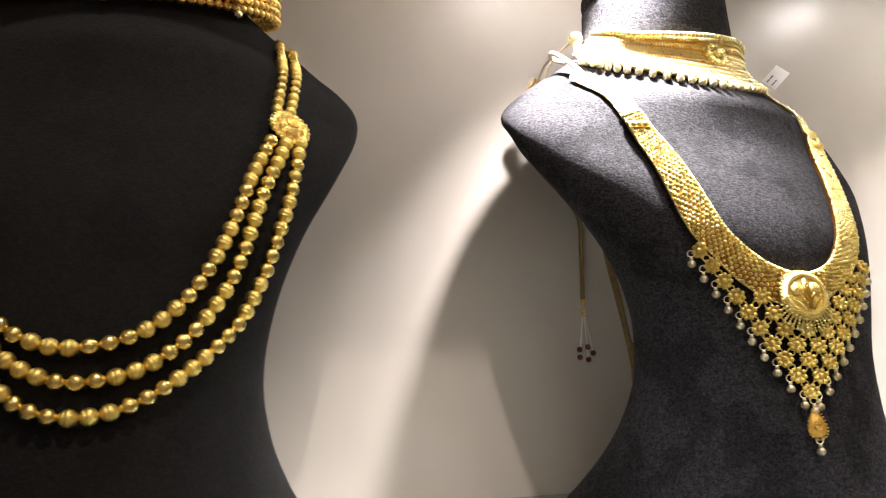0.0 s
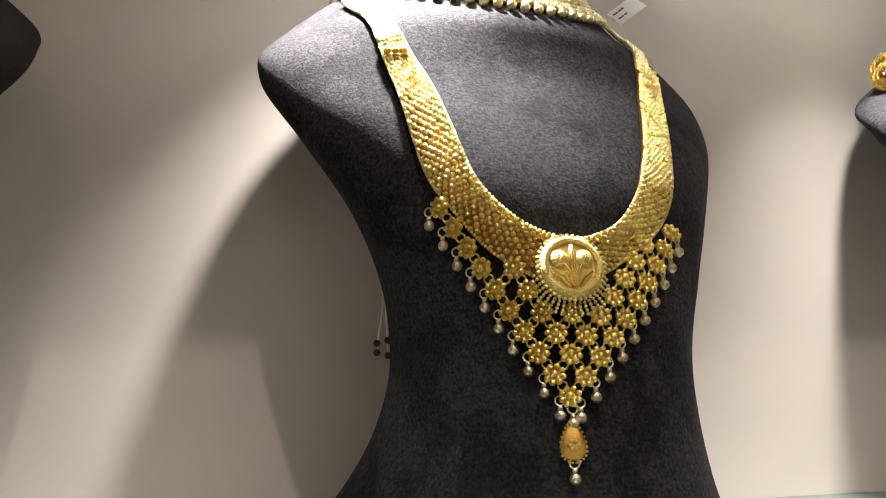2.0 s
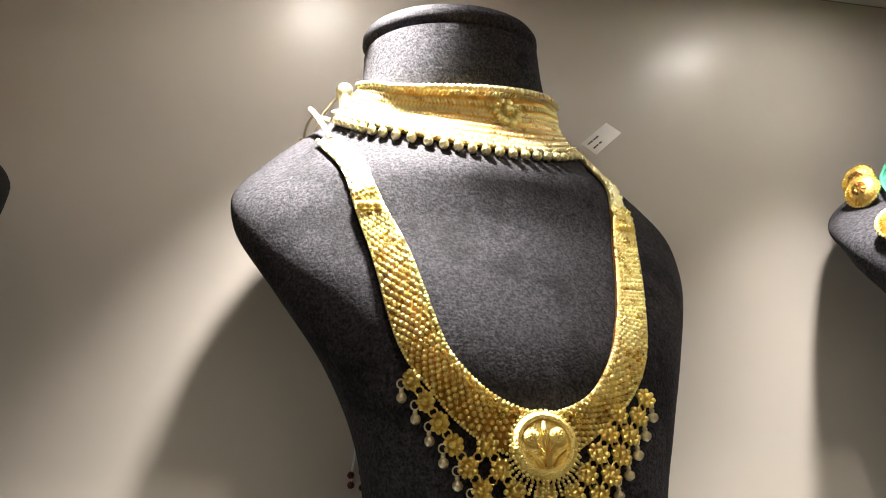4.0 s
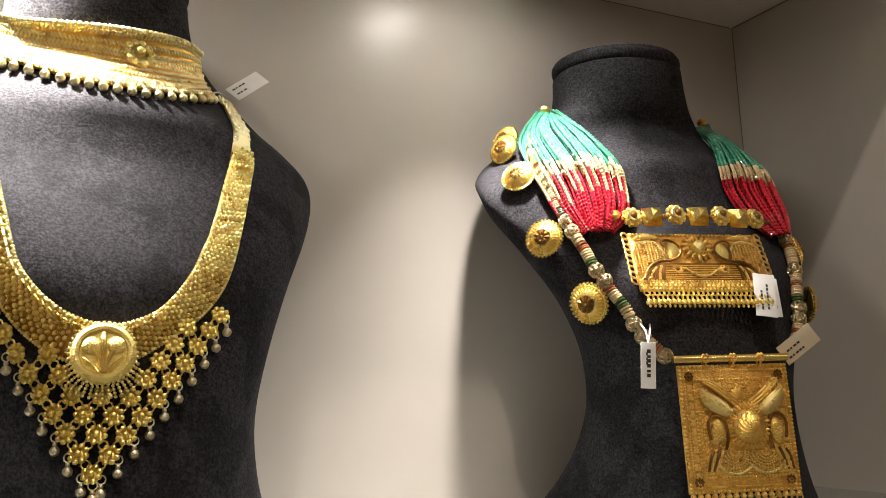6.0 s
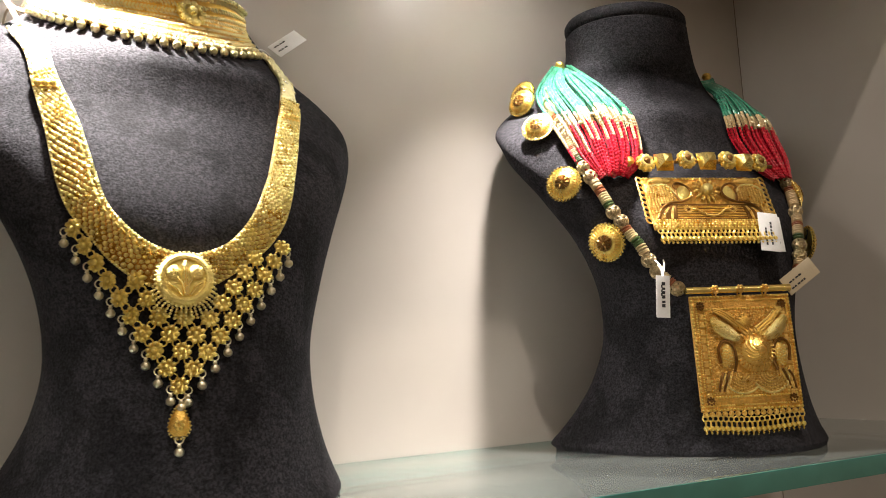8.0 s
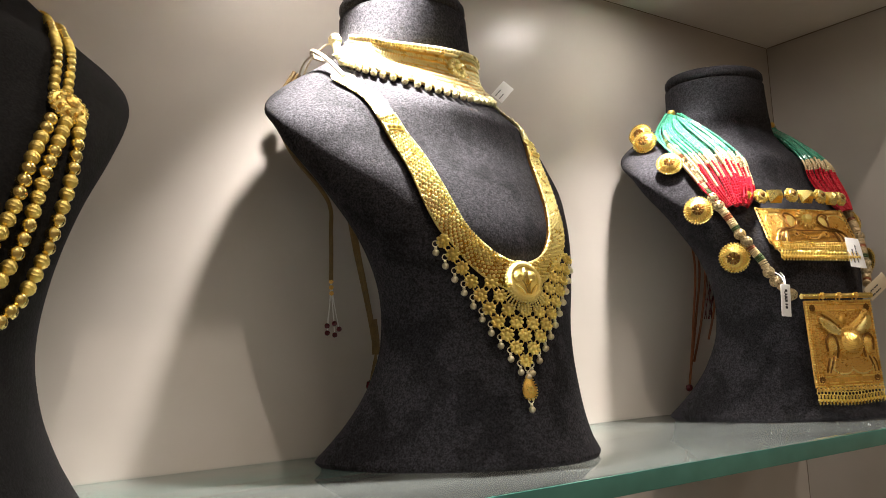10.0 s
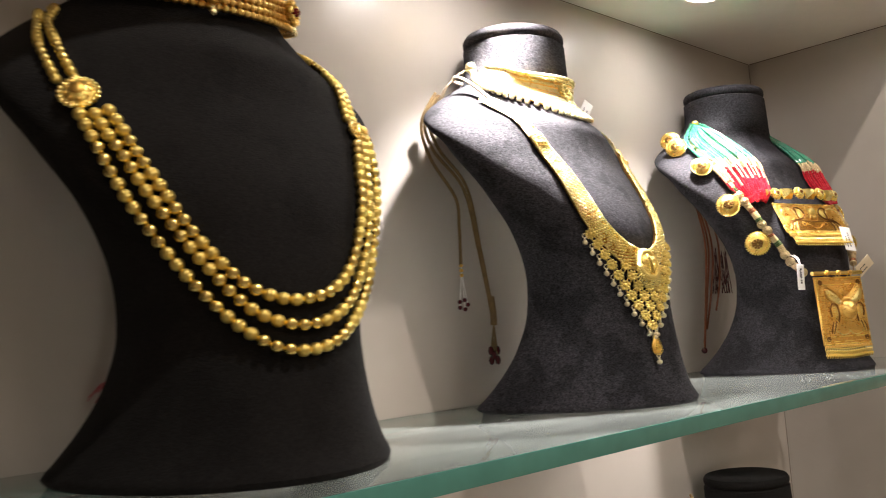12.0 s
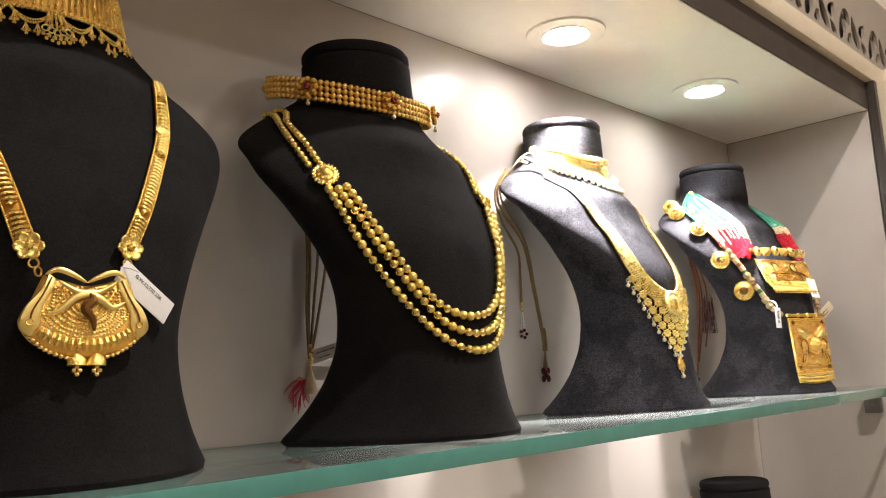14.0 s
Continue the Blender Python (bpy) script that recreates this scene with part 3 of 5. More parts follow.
for side in (-1, 1):
    lobe = Geo().lathe([(0.0034, -0.0004), (0.0033, 0.0006), (0.0022, 0.0014), (1e-5, 0.0017)], 14, pose(0.0043 * side, 0.0026, 0.0026))
    part("lobe", lobe, SATIN_GOLD, boss)
    g = Geo()
    for k in range(30):
        a, r = 2.4 * k, 0.0031 * math.sqrt((k + 0.5) / 30)
        g.ball(0.00036, 5, pose(0.0043 * side + r * math.cos(a), 0.0026 + r * math.sin(a), 0.0042 - 130 * r * r))
    part("granulation", g, GOLD, boss, kind="stuff")
    part("stem", Geo().tube([(0.0005 * side, -0.0074, 0.0034), (0.0012 * side, -0.003, 0.0040), (0.0032 * side, 0.0002, 0.0042)], lambda u: 0.0006 * (1 - 0.4 * u), 5), BRIGHT_GOLD, boss)
    part("stem", Geo().tube([(0.0016 * side, -0.0076, 0.0032), (0.0036 * side, -0.0045, 0.0036), (0.0068 * side, -0.0022, 0.0032)], lambda u: 0.0005 * (1 - 0.4 * u), 5), BRIGHT_GOLD, boss)
part("leaf", Geo().ball(1, 10, pose(0, 0.0035, 0.0030) @ Matrix.Diagonal((0.0016, 0.0046, 0.0016, 1))), PALE_GOLD, boss)
for k in (-1, 0, 1):
    part("stem", Geo().tube([(0.0005 * k, -0.0076, 0.0034), (0.0006 * k, -0.003, 0.0042), (0.0009 * k, 0.0045, 0.0046)], lambda u: 0.00045 * (1 - 0.5 * u), 5), BRIGHT_GOLD, boss)
g = Geo()
for k in range(4):
    for q in range(19 - 2 * k):
        a = math.radians(195 + 8 * k + (150 - 16 * k) * (q + 0.5) / (19 - 2 * k))
        r = 0.0128 + 0.0013 * k
        g.ball(0.00072, 6, pose(r * math.cos(a), r * math.sin(a), 0.0004 - 0.0003 * k))
part("granulation", g, PALE_GOLD, boss, kind="stuff")

FLOWER = flower_mesh("linked_flower", FLOWER_GOLD, 0.0043)
DROP = drop_mesh("bead_drop", SILVERY, 0.0020, 0.0016)
U, V, FOOT = (-3.90, 7.43), (5.25, 6.50), (-19.8, 55.6)
LOWER = [(-58, 126), (-50.5, 117), (-42, 104.5), (-31, 95), (-26, 88), (-17, 84.5), (-8, 88), (-4.5, 94.5), (7, 101.5), (20, 111), (30, 122.5)]
links, spots = Geo(), {}
for i in range(10):
    for j in range(10):
        x, z = FOOT[0] + i * U[0] + j * V[0], FOOT[1] + i * U[1] + j * V[1]
        top = np.interp(x, [p[0] for p in LOWER], [p[1] for p in LOWER])
        if z < top + 3.0 and -60 < x < 33:
            spots[i, j] = (x, z)
            part("linked_flower", FLOWER, PALE_GOLD, bib, m=on(x, z, 0.003) @ pose(0, 0, 0, (7 * i - 5 * j) % 9 - 22, (5 * i + 3 * j) % 9 - 4, 20 + 9 * i))
for (i, j), (x, z) in spots.items():
    for da, db in ((1, 0), (0, 1)):
        if (i + da, j + db) in spots:
            xb, zb = spots[i + da, j + db]
            links.ring(0.0016, 0.0004, 9, 5, on((x + xb) / 2, (z + zb) / 2, 0.0034))
part("link_mesh", links, GOLD, bib, kind="stuff")
for k in range(10):
    x, z = FOOT[0] + (k + 0.1) * U[0] - 0.52 * V[0], FOOT[1] + (k + 0.1) * U[1] - 0.52 * V[1] + 1.6
    part("bead_drop", DROP, SILVERY, bib, "pale gold bead drop", m=on(x, z, 0.003))
    x, z = FOOT[0] + (k + 0.1) * V[0] - 0.56 * U[0], FOOT[1] + (k + 0.1) * V[1] - 0.56 * U[1] + 1.6
    part("bead_drop", DROP, SILVERY, bib, "pale gold bead drop", m=on(x, z, 0.003))
pend = part("drop_pendant", Geo().lathe([(1e-5, -0.0060), (0.0024, -0.0054), (0.0040, -0.0034), (0.0043, -0.0008), (0.0031, 0.0026), (0.0012, 0.0056), (0.0006, 0.0074)], 14, Matrix.Rotation(radians(-90), 4, "X"), 0.40), OLD_GOLD, bib, m=on(-20.6, 41.2, 0.0035))
g = Geo()
for k in range(26):
    a = 2 * math.pi * k / 26
    g.ball(0.00055, 5, pose(0.0041 * math.cos(a) * (1 - 0.35 * math.sin(a)), 0.0066 * math.sin(a), 0.0006))
for k in range(7):
    g.ball(0.0009, 6, pose(0.0014 * math.cos(k * 1.05), -0.0012 + 0.0014 * math.sin(k * 1.05), 0.0017))
part("beaded_rim", g, GOLD, pend, kind="stuff")
part("bead_drop", DROP, SILVERY, pend, m=pose(0, -0.0068, 0.0004))
part("bead_drop", DROP, SILVERY, bib, m=on(-19.6, 51.8, 0.003))
# the ends that tie behind the neck
part("tie_thread", cord([(-0.068, -0.026, 0.233), (-0.0705, -0.012, 0.247), (-0.071, 0.002, 0.2565), (-0.066, 0.010, 0.256), (-0.060, 0.006, 0.2535)], 0.0013), CREAMCARD, bib, "pale thread knot")

choker = thing("choker", "wide yellow gold choker with small bead drops, glaring under the lamp", "necklace", at=POSES["C"])
BOT = [(-60, 247), (-55, 241), (-44, 234.5), (-26, 227), (-8, 223.5), (12, 223.5), (32, 227.5), (48, 234.5)]
TOP = [(-47.5, 264), (-45, 261), (-38, 257.5), (-20, 257.5), (-3, 258.5), (15, 259.5), (33, 260.5), (43, 259)]
a, b = even(BOT, 64), even(TOP, 64)
part("choker_band", band(a, b, 0.0024, 10), OLD_GOLD, choker)
part("scale_relief", herringbone(a, b, 0.0027, 9), LIGHT_GOLD, choker, kind="stuff")
part("rope_edge", beads([skin(x / 1000, z / 1000, 0.0042)[0] for x, z in even(TOP, 90)], 0.0017, 0.0027), LIGHT_GOLD, choker, kind="stuff")
for up, r in ((0.0, 0.0011), (3.2, 0.0008)):
    part("bead_edge", beads([skin(x / 1000, (z + up) / 1000, 0.0036)[0] for x, z in even(BOT, 90)], r), LIGHT_GOLD, choker, kind="stuff")
DROP2 = drop_mesh("choker_drop", LIGHT_GOLD, 0.0019, 0.0011)
CHOKER_DROP = Geo().ball(0.0023, 10, pose(0, -0.0028, 0)).ball(0.0013, 7, pose(0, 0.0001, 0.0008)).mesh("choker_drop", LIGHT_GOLD)
for x, z in even([(x, z - 1.2) for x, z in BOT], 23):
    part("choker_drop", CHOKER_DROP, LIGHT_GOLD, choker, m=on(x, z, 0.0024))
fl = part("choker_flower", flower_mesh("choker_flower", PALE_GOLD, 0.0088, 10), PALE_GOLD, choker, m=on(10, 246, 0.0045))
part("end_bar", Geo().tube([(-0.0585, -0.013, 0.247), (-0.056, -0.004, 0.256), (-0.0545, 0.000, 0.2645)], 0.0028, 8), LIGHT_GOLD, choker)
part("end_knob", Geo().ball(0.0046, 10, pose(-0.0545, 0.001, 0.267)), LIGHT_GOLD, choker)
for keys in ([(-0.056, 0.002, 0.266), (-0.060, 0.010, 0.262), (-0.064, 0.018, 0.254), (-0.066, 0.026, 0.240)], [(-0.068, 0.006, 0.256), (-0.070, 0.014, 0.252), (-0.070, 0.022, 0.243), (-0.069, 0.028, 0.228)]):
    part("tie_thread", cord(keys, 0.0007), CREAMCARD, choker, "pale tie thread")
tag_c = thing("price_tag", "white card price tag tied to the choker", "price tag", "price tags", at=POSES["C"])
m = facing((0.0722, -0.0268, 0.2478), (-0.15, -0.88, 0.45), (0.0150, -0.0090, 0.0205))
card("card", tag_c, 0.0245, 0.0098, m, [(-0.005, 0.002, 0.010, 0.0008), (-0.006, -0.0015, 0.008, 0.0008)])
part("thread", cord([(0.051, -0.034, 0.238), (0.057, -0.027, 0.241), (0.0632, -0.0220, 0.2405)], 0.0004), PAPER, tag_c)

# ---- bust B: bead strings and bead choker ----
def bead_meshes(r):
    """A polished and a ribbed, frosted gold bead."""
    ribbed = Geo().lathe([(max(1e-5, r * math.sin(math.pi * i / 14) * (1 if i % 2 else 0.91)), -r * math.cos(math.pi * i / 14)) for i in range(15)], 12)
    return Geo().ball(r, 12).mesh("polished_bead", BRIGHT_GOLD), ribbed.mesh("frosted_bead", MATT_GOLD)


def strand(parent, pts, r, run=3, lift=None, path=None):
    plain, frosted = bead_meshes(r)
    string = part("bead_string", Geo().tube(path or lay(pts, lift or r, 60), 0.0004, 4), CORD, parent)
    path = path or lay(pts, lift or r, 160)
    pl = spaced(path, 1.98 * r)
    for k, p in enumerate(pl):
        d = (pl[min(k + 1, len(pl) - 1)] - pl[max(k - 1, 0)]).normalized()
        name, me = ("frosted_bead", frosted) if (k // run) % 2 == 0 else ("polished_bead", plain)
        part(name, me, GOLD, string, m=Matrix.Translation(p) @ d.to_track_quat("Z", "Y").to_matrix().to_4x4())


beaded = thing("bead_necklace", "three-strand gold bead necklace with round side medallions", "necklace", at=POSES["B"])
strand(beaded, [(-70.2, 169), (-66.4, 158.8), (-61.4, 144.5), (-55.0, 130.5), (-47.8, 116), (-41.6, 105.5), (-34.4, 95.8), (-24.9, 86.2), (-11.5, 80.3), (1.4, 80.5), (11.9, 83.5), (21.4, 89.5), (29.5, 98), (36.7, 109), (42.4, 120.2), (46.6, 130.7), (51.1, 143), (55.8, 154), (61.6, 167)], 0.0032)
strand(beaded, [(-75.4, 167.2), (-71.9, 157), (-67.4, 147), (-61.4, 132.6), (-53.6, 118), (-45.4, 103.6), (-38.7, 93.5), (-32.0, 84), (-22.0, 74), (-8.6, 68.5), (3.8, 68.9), (15.2, 72.5), (25.7, 80), (34.3, 89.4), (42.2, 101.4), (48.2, 115), (52.4, 127.4), (57.4, 142), (63.3, 155.4), (68.1, 167)], 0.0032)
strand(beaded, [(-80.8, 167.5), (-75.9, 152), (-67.9, 131.6), (-57.9, 112), (-49.3, 96.4), (-39.7, 82), (-30.1, 69.5), (-19.1, 60.3), (-7.7, 56.8), (4.8, 57.6), (17.1, 62.5), (29.5, 71.5), (40.0, 82), (48.0, 92), (55.4, 107), (61.3, 123), (66.4, 137.4), (71.0, 155), (73.6, 167)], 0.0032)
for sx in (-1, 1):
    strand(beaded, None, 0.0026, path=spline([skin(sx * x / 1000, z / 1000, 0.0023)[0] for x, z in (((79.5, 187), (82, 206), (78.5, 226)) if sx < 0 else ((65, 184), (68.5, 206), (69, 222)))] + [Vector((sx * 0.0715, -0.006, 0.2405)), Vector((sx * 0.068, 0.012, 0.2465)), Vector((sx * 0.058, 0.030, 0.247))], 80))
    strand(beaded, None, 0.0026, path=spline([skin(sx * x / 1000, z / 1000, 0.0023)[0] for x, z in (((86.5, 187), (88.5, 206), (84, 222)) if sx < 0 else ((71.0, 184), (75, 206), (75.5, 222)))] + [Vector((sx * 0.0785, -0.002, 0.2375)), Vector((sx * 0.074, 0.016, 0.2435)), Vector((sx * 0.062, 0.034, 0.243))], 80))
    med = part("side_medallion", Geo().lathe([(0.0074, -0.001), (0.0078, 0.0004), (0.0070, 0.0012), (0.0058, 0.0012), (0.0045, 0.0026), (0.002, 0.0034), (1e-5, 0.0035)], 28), GOLD, beaded, "round gold medallion with a beaded rim", m=on(-79.6 if sx < 0 else 69.5, 178.5 if sx < 0 else 174, 0.003) @ Matrix.Scale(1.12, 4))
    part("medallion_heart", Geo().lathe([(0.0030, 0.0), (0.0028, 0.0012), (0.0016, 0.0020), (1e-5, 0.0021)], 12, pose(0, 0, 0.0026)), OLD_GOLD, med)
    for k in range(20):
        part("rim_bead", Geo().ball(0.0012, 6), BRIGHT_GOLD, med, m=pose(0.0076 * math.cos(k * math.pi / 10), 0.0076 * math.sin(k * math.pi / 10), 0.0004))
    for k in range(9):
        part("granule", Geo().ball(0.0011, 6), OLD_GOLD, med, m=pose(0.005 * math.cos(k * math.tau / 9), 0.005 * math.sin(k * math.tau / 9), 0.0019))

rowchoker = thing("bead_choker", "gold choker of four bead rows with red-stoned flowers", "necklace", at=POSES["B"])


def round_neck(deg, a, b, c, z, tilt=0.0):
    t = radians(deg)
    return Vector((a * math.sin(t), c - b * math.cos(t), z - tilt * math.cos(t)))


PLAIN = Geo().ball(0.0024, 10).mesh("choker_bead", AMBER_GOLD)
for row in range(4):
    string = part("bead_row", Geo().tube([round_neck(d, 0.0715, 0.0545, 0.006, 0.2572 + row * 0.0044, 0.0155) for d in range(-104, 126, 4)], 0.0005, 4), CORD, rowchoker)
    for p in spaced([round_neck(d / 2, 0.0715, 0.0545, 0.006, 0.2572 + row * 0.0044, 0.0155) for d in range(-208, 251)], 0.0045):
        part("choker_bead", PLAIN, AMBER_GOLD, string, m=Matrix.Translation(p))
for d in (-58, -6, 40):
    p = round_neck(d, 0.0764, 0.0594, 0.006, 0.2638, 0.0155)
    t = radians(d)
    fl = part("stone_flower", flower_mesh("stone_flower", OLD_GOLD, 0.0088, 8), OLD_GOLD, rowchoker, "gold flower with a dark red stone", m=frame_at(p, (math.sin(t), -math.cos(t), 0.05), (0, 0, -1)))
    part("stone", Geo().ball(0.0029, 12, pose(0, 0, 0.0030)), RUBY, fl)
    part("bead_drop", DROP2, SILVERY, fl, m=pose(0, -0.0084, 0.001))
for sx in (-1, 1):
    part("end_cap", Geo().lathe([(0.002, -0.004), (0.0035, -0.002), (0.0035, 0.002), (0.002, 0.004)], 10, Matrix.Translation(round_neck(sx * 109 if sx < 0 else 128, 0.0715, 0.0545, 0.006, 0.2638, 0.0155)) @ pose(0, 0, 0, 90, 0, -20)), OLD_GOLD, rowchoker)


# ---- bust A: peacock pendant necklace ----
peacock = thing("pendant_necklace", "gold ribbed-strap necklace with a broad fan-shaped pendant", "necklace", at=POSES["A"])
for name, pts in (("ribbed_strap", [(61, 222), (55, 210), (50, 182), (38.5, 157), (26, 132), (15.6, 112)]), ("ribbed_strap", [(-66, 222), (-60, 208), (-52, 182), (-43, 160), (-36, 132), (-29.5, 108)])):
    c = even(pts, 60)
    g, ribs, side = Geo(), Geo(), 4.0
    lo, hi = [(x - side, z) for x, z in c], [(x + side, z) for x, z in c]
    st = part(name, band(lo, hi, 0.0022), SHADED_GOLD, peacock)
    for e in (lo, hi):
        part("edge_wire", beads([skin(x / 1000, z / 1000, 0.0032)[0] for x, z in e], 0.00060, 0.0011, 6), OLD_GOLD, st, kind="stuff")
    RIB = Geo().tube([(-0.0031, 0, 0), (-0.0024, 0, 0.0011), (0, 0, 0.0016), (0.0024, 0, 0.0011), (0.0031, 0, 0)], 0.0010, 6).mesh("rib", GOLD)
    STUD = Geo().lathe([(0.0026, -0.0005), (0.0026, 0.0008), (0.0014, 0.0022), (1e-5, 0.0024)], 4).mesh("faceted_stud", BRIGHT_GOLD)
    for k, (x, z) in enumerate(c[4:-2]):
        d = Vector((c[k + 5][0] - c[k + 3][0], c[k + 5][1] - c[k + 3][1], 0))
        m = on(x, z, 0.0024) @ pose(0, 0, 0, 0, 0, math.degrees(math.atan2(d.y, d.x)) + 90)
        if k % 18 in (10, 11):
            if k % 18 == 10:
                part("faceted_stud", STUD, BRIGHT_GOLD, st, m=m)
        else:
            part("rib", RIB, GOLD, st, m=m)
PETAL = Geo().ball(0.0017, 10, pose(0, 0, 0.0012))
for k in range(6):
    PETAL.lathe([(0.0027, -0.0004), (0.0028, 0.0004), (0.0022, 0.0010), (0.0012, 0.0006), (1e-5, 0.0005)], 12, pose(0.0040 * math.cos(k * math.tau / 6), 0.0040 * math.sin(k * math.tau / 6), 0, 0, 0, 60 * k) @ pose(0, 0, 0, 0, -14, 0))
PETAL = PETAL.mesh("link_flower", GOLD)
for x, z in ((-28.5, 107.5), (14.2, 108.5)):
    part("link_flower", PETAL, GOLD, peacock, m=on(x, z, 0.004))
    sx = 1 if x < 0 else -1
    part("link_ring", Geo().ring(0.0021, 0.0005, 16, 6), OLD_GOLD, peacock, m=on(x + sx * 1.8, z - 7.8, 0.004))
    part("link_ring", Geo().ring(0.0021, 0.0005, 16, 6), OLD_GOLD, peacock, m=on(x + sx * 3.4, z - 11.6, 0.004) @ pose(0, 0, 0, 0, 50, 0))
for x, z in ((49, 182), (-51.5, 182)):
    part("strap_clasp", Geo().ball(0.0042, 10, pose(0, 0, 0) @ Matrix.Diagonal((1.2, 1, 0.5, 1))), GOLD, peacock, m=on(x, z, 0.004))
def petal_bar(keys, wide, thick):
    """A flat, pointed, gently domed leaf along a curve."""
    path, rows = spline(keys, 28), []
    for i, p in enumerate(path):
        d = (path[min(i + 1, 28)] - path[max(i - 1, 0)]).normalized()
        side, w = Vector((-d.y, d.x, 0)).normalized(), wide * (0.12 + math.sin(math.pi * i / 28) ** 0.7)
        rows.append([tuple(p + side * (w * math.cos(a)) + Vector((0, 0, thick * math.sin(a)))) for a in (k * math.tau / 10 for k in range(10))])
    return Geo().rings(rows)


fan = part("pendant", Geo(), GOLD, peacock, "broad fan-shaped gold pendant with leaf side scrolls", m=on(-7.5, 76, 0.0045) @ pose(0, 0, 0, 0, 0, -2))
# outline of the fan, upper edge then round the foot
OUT = [(-0.018, 0.0175), (-0.008, 0.0150), (0.0, 0.0135), (0.008, 0.0150), (0.018, 0.0175), (0.0235, 0.004), (0.0275, -0.004), (0.0225, -0.0125), (0.0120, -0.0180), (0.0, -0.0200), (-0.0120, -0.0180), (-0.0225, -0.0125), (-0.0275, -0.004), (-0.0235, 0.004)]
ring_o = [p for p in spline([(x, y, 0) for x, y in OUT + OUT[:1]], 84)][:-1]
g = Geo().rings([[(p.x * s, p.y * s - (1 - s) * 0.001, h) for p in ring_o] for s, h in ((0.985, -0.001), (1.0, -0.0004), (0.985, 0.0004), (0.90, 0.0016), (0.6, 0.0028), (0.25, 0.0036), (0.02, 0.0038))])
part("fan_plate", g, OLD_GOLD, fan)
for sx in (-1, 1):
    leaf = [(sx * 0.016, 0.0175), (sx * 0.0195, 0.010), (sx * 0.0255, 0.002), (sx * 0.0275, -0.006), (sx * 0.023, -0.0105), (sx * 0.0195, -0.006), (sx * 0.0185, 0.001), (sx * 0.0155, 0.008), (sx * 0.0130, 0.0145)]
    lp = spline([(x, y, 0) for x, y in leaf + leaf[:1]], 54)[:-1]
    cx, cy = sum(p.x for p in lp) / 54, sum(p.y for p in lp) / 54
    part("side_leaf", Geo().rings([[(cx + (p.x - cx) * s, cy + (p.y - cy) * s, h) for p in (lp if sx < 0 else lp[::-1])] for s, h in ((1, 0.001), (1.0, 0.0026), (0.90, 0.0034), (0.5, 0.0038), (0.02, 0.0038))]), SATIN_PLAIN, fan)
    part("leaf_heart", Geo().ring(0.0014, 0.0004, 14, 5, pose(sx * 0.0232, -0.0045, 0.0036)), OLD_GOLD, fan)
    part("top_arch", petal_bar([(sx * 0.0175, 0.0172, 0.0022), (sx * 0.0125, 0.0196, 0.0032), (sx * 0.0065, 0.0178, 0.0034), (0, 0.0142, 0.0032)], 0.0013, 0.0007), SATIN_PLAIN, fan)
    part("wing_sweep", petal_bar([(sx * 0.0168, -0.0015 if sx < 0 else 0.0060, 0.0034), (sx * 0.0110, 0.0012 if sx < 0 else 0.0030, 0.0046), (sx * 0.0055, 0.0064, 0.0052), (0.0, 0.0086, 0.0052), (-sx * 0.0050, 0.0098, 0.0048), (-sx * 0.0125, 0.0145, 0.0040)], 0.0017, 0.0008), SATIN_PLAIN, fan)
    part("leaf_vein", Geo().tube(spline([(sx * 0.0150, 0.0160, 0.0036), (sx * 0.0182, 0.0085, 0.0042), (sx * 0.0222, 0.0010, 0.0044), (sx * 0.0232, -0.0030, 0.0042)], 24), 0.00042, 5), BROWN_GOLD, fan)
    part("dotted_field", beads([Vector(p) for p in spline([(sx * 0.0135, 0.011, 0.0034), (sx * 0.0145, 0.004, 0.0034), (sx * 0.017, -0.003, 0.0030)], 30)], 0.0007), GOLD, fan, kind="stuff")
g = Geo()
for r in range(7):
    for k in range(15 + 3 * r):
        a = radians(190 + 160 * (k + 0.5 * (r % 2)) / (14 + 3 * r))
        rr = 0.0034 + r * 0.0019
        g.ball(0.00098, 6, pose(rr * 1.28 * math.cos(a), 0.0042 + rr * math.sin(a), 0.0040 - 7 * rr * rr) @ Matrix.Diagonal((1, 0.85, 0.9, 1)))
for r in range(5):
    for k in range(13):
        x, y = -0.0126 + 0.0252 * (k + 0.5 * (r % 2)) / 12.5, 0.0048 + 0.0017 * r
        if abs(x) > 0.0022 and y < 0.0146 - 0.12 * abs(abs(x) - 0.006):
            g.ball(0.00078, 6, pose(x, y, 0.0034))
part("relief", g, GOLD, fan, kind="stuff")
body = spline([(0.0004, 0.0090, 0.005), (0.0022, 0.0060, 0.006), (-0.0012, 0.0020, 0.0062), (0.0022, -0.0030, 0.0056), (0.0032, -0.0080, 0.0046)], 24)
part("bird_body", Geo().tube(body, lambda u: 0.0022 * math.sin(math.pi * (0.1 + 0.85 * u)), 8), DARK_GOLD, fan, "dark enamelled curl at the middle")
for k in range(15):
    a = radians(218 + 104 * k / 14)
    p0, p1 = Vector((0.0205 * math.cos(a) * 1.08, 0.001 + 0.0128 * math.sin(a), 0.003)), Vector((0.0205 * math.cos(a) * 1.2, 0.0008 + 0.0172 * math.sin(a), 0.0022))
    part("flute", Geo().tube([p0, (p0 + p1) / 2 + Vector((0, 0, 0.0012)), p1], 0.0012, 6), GOLD, fan)
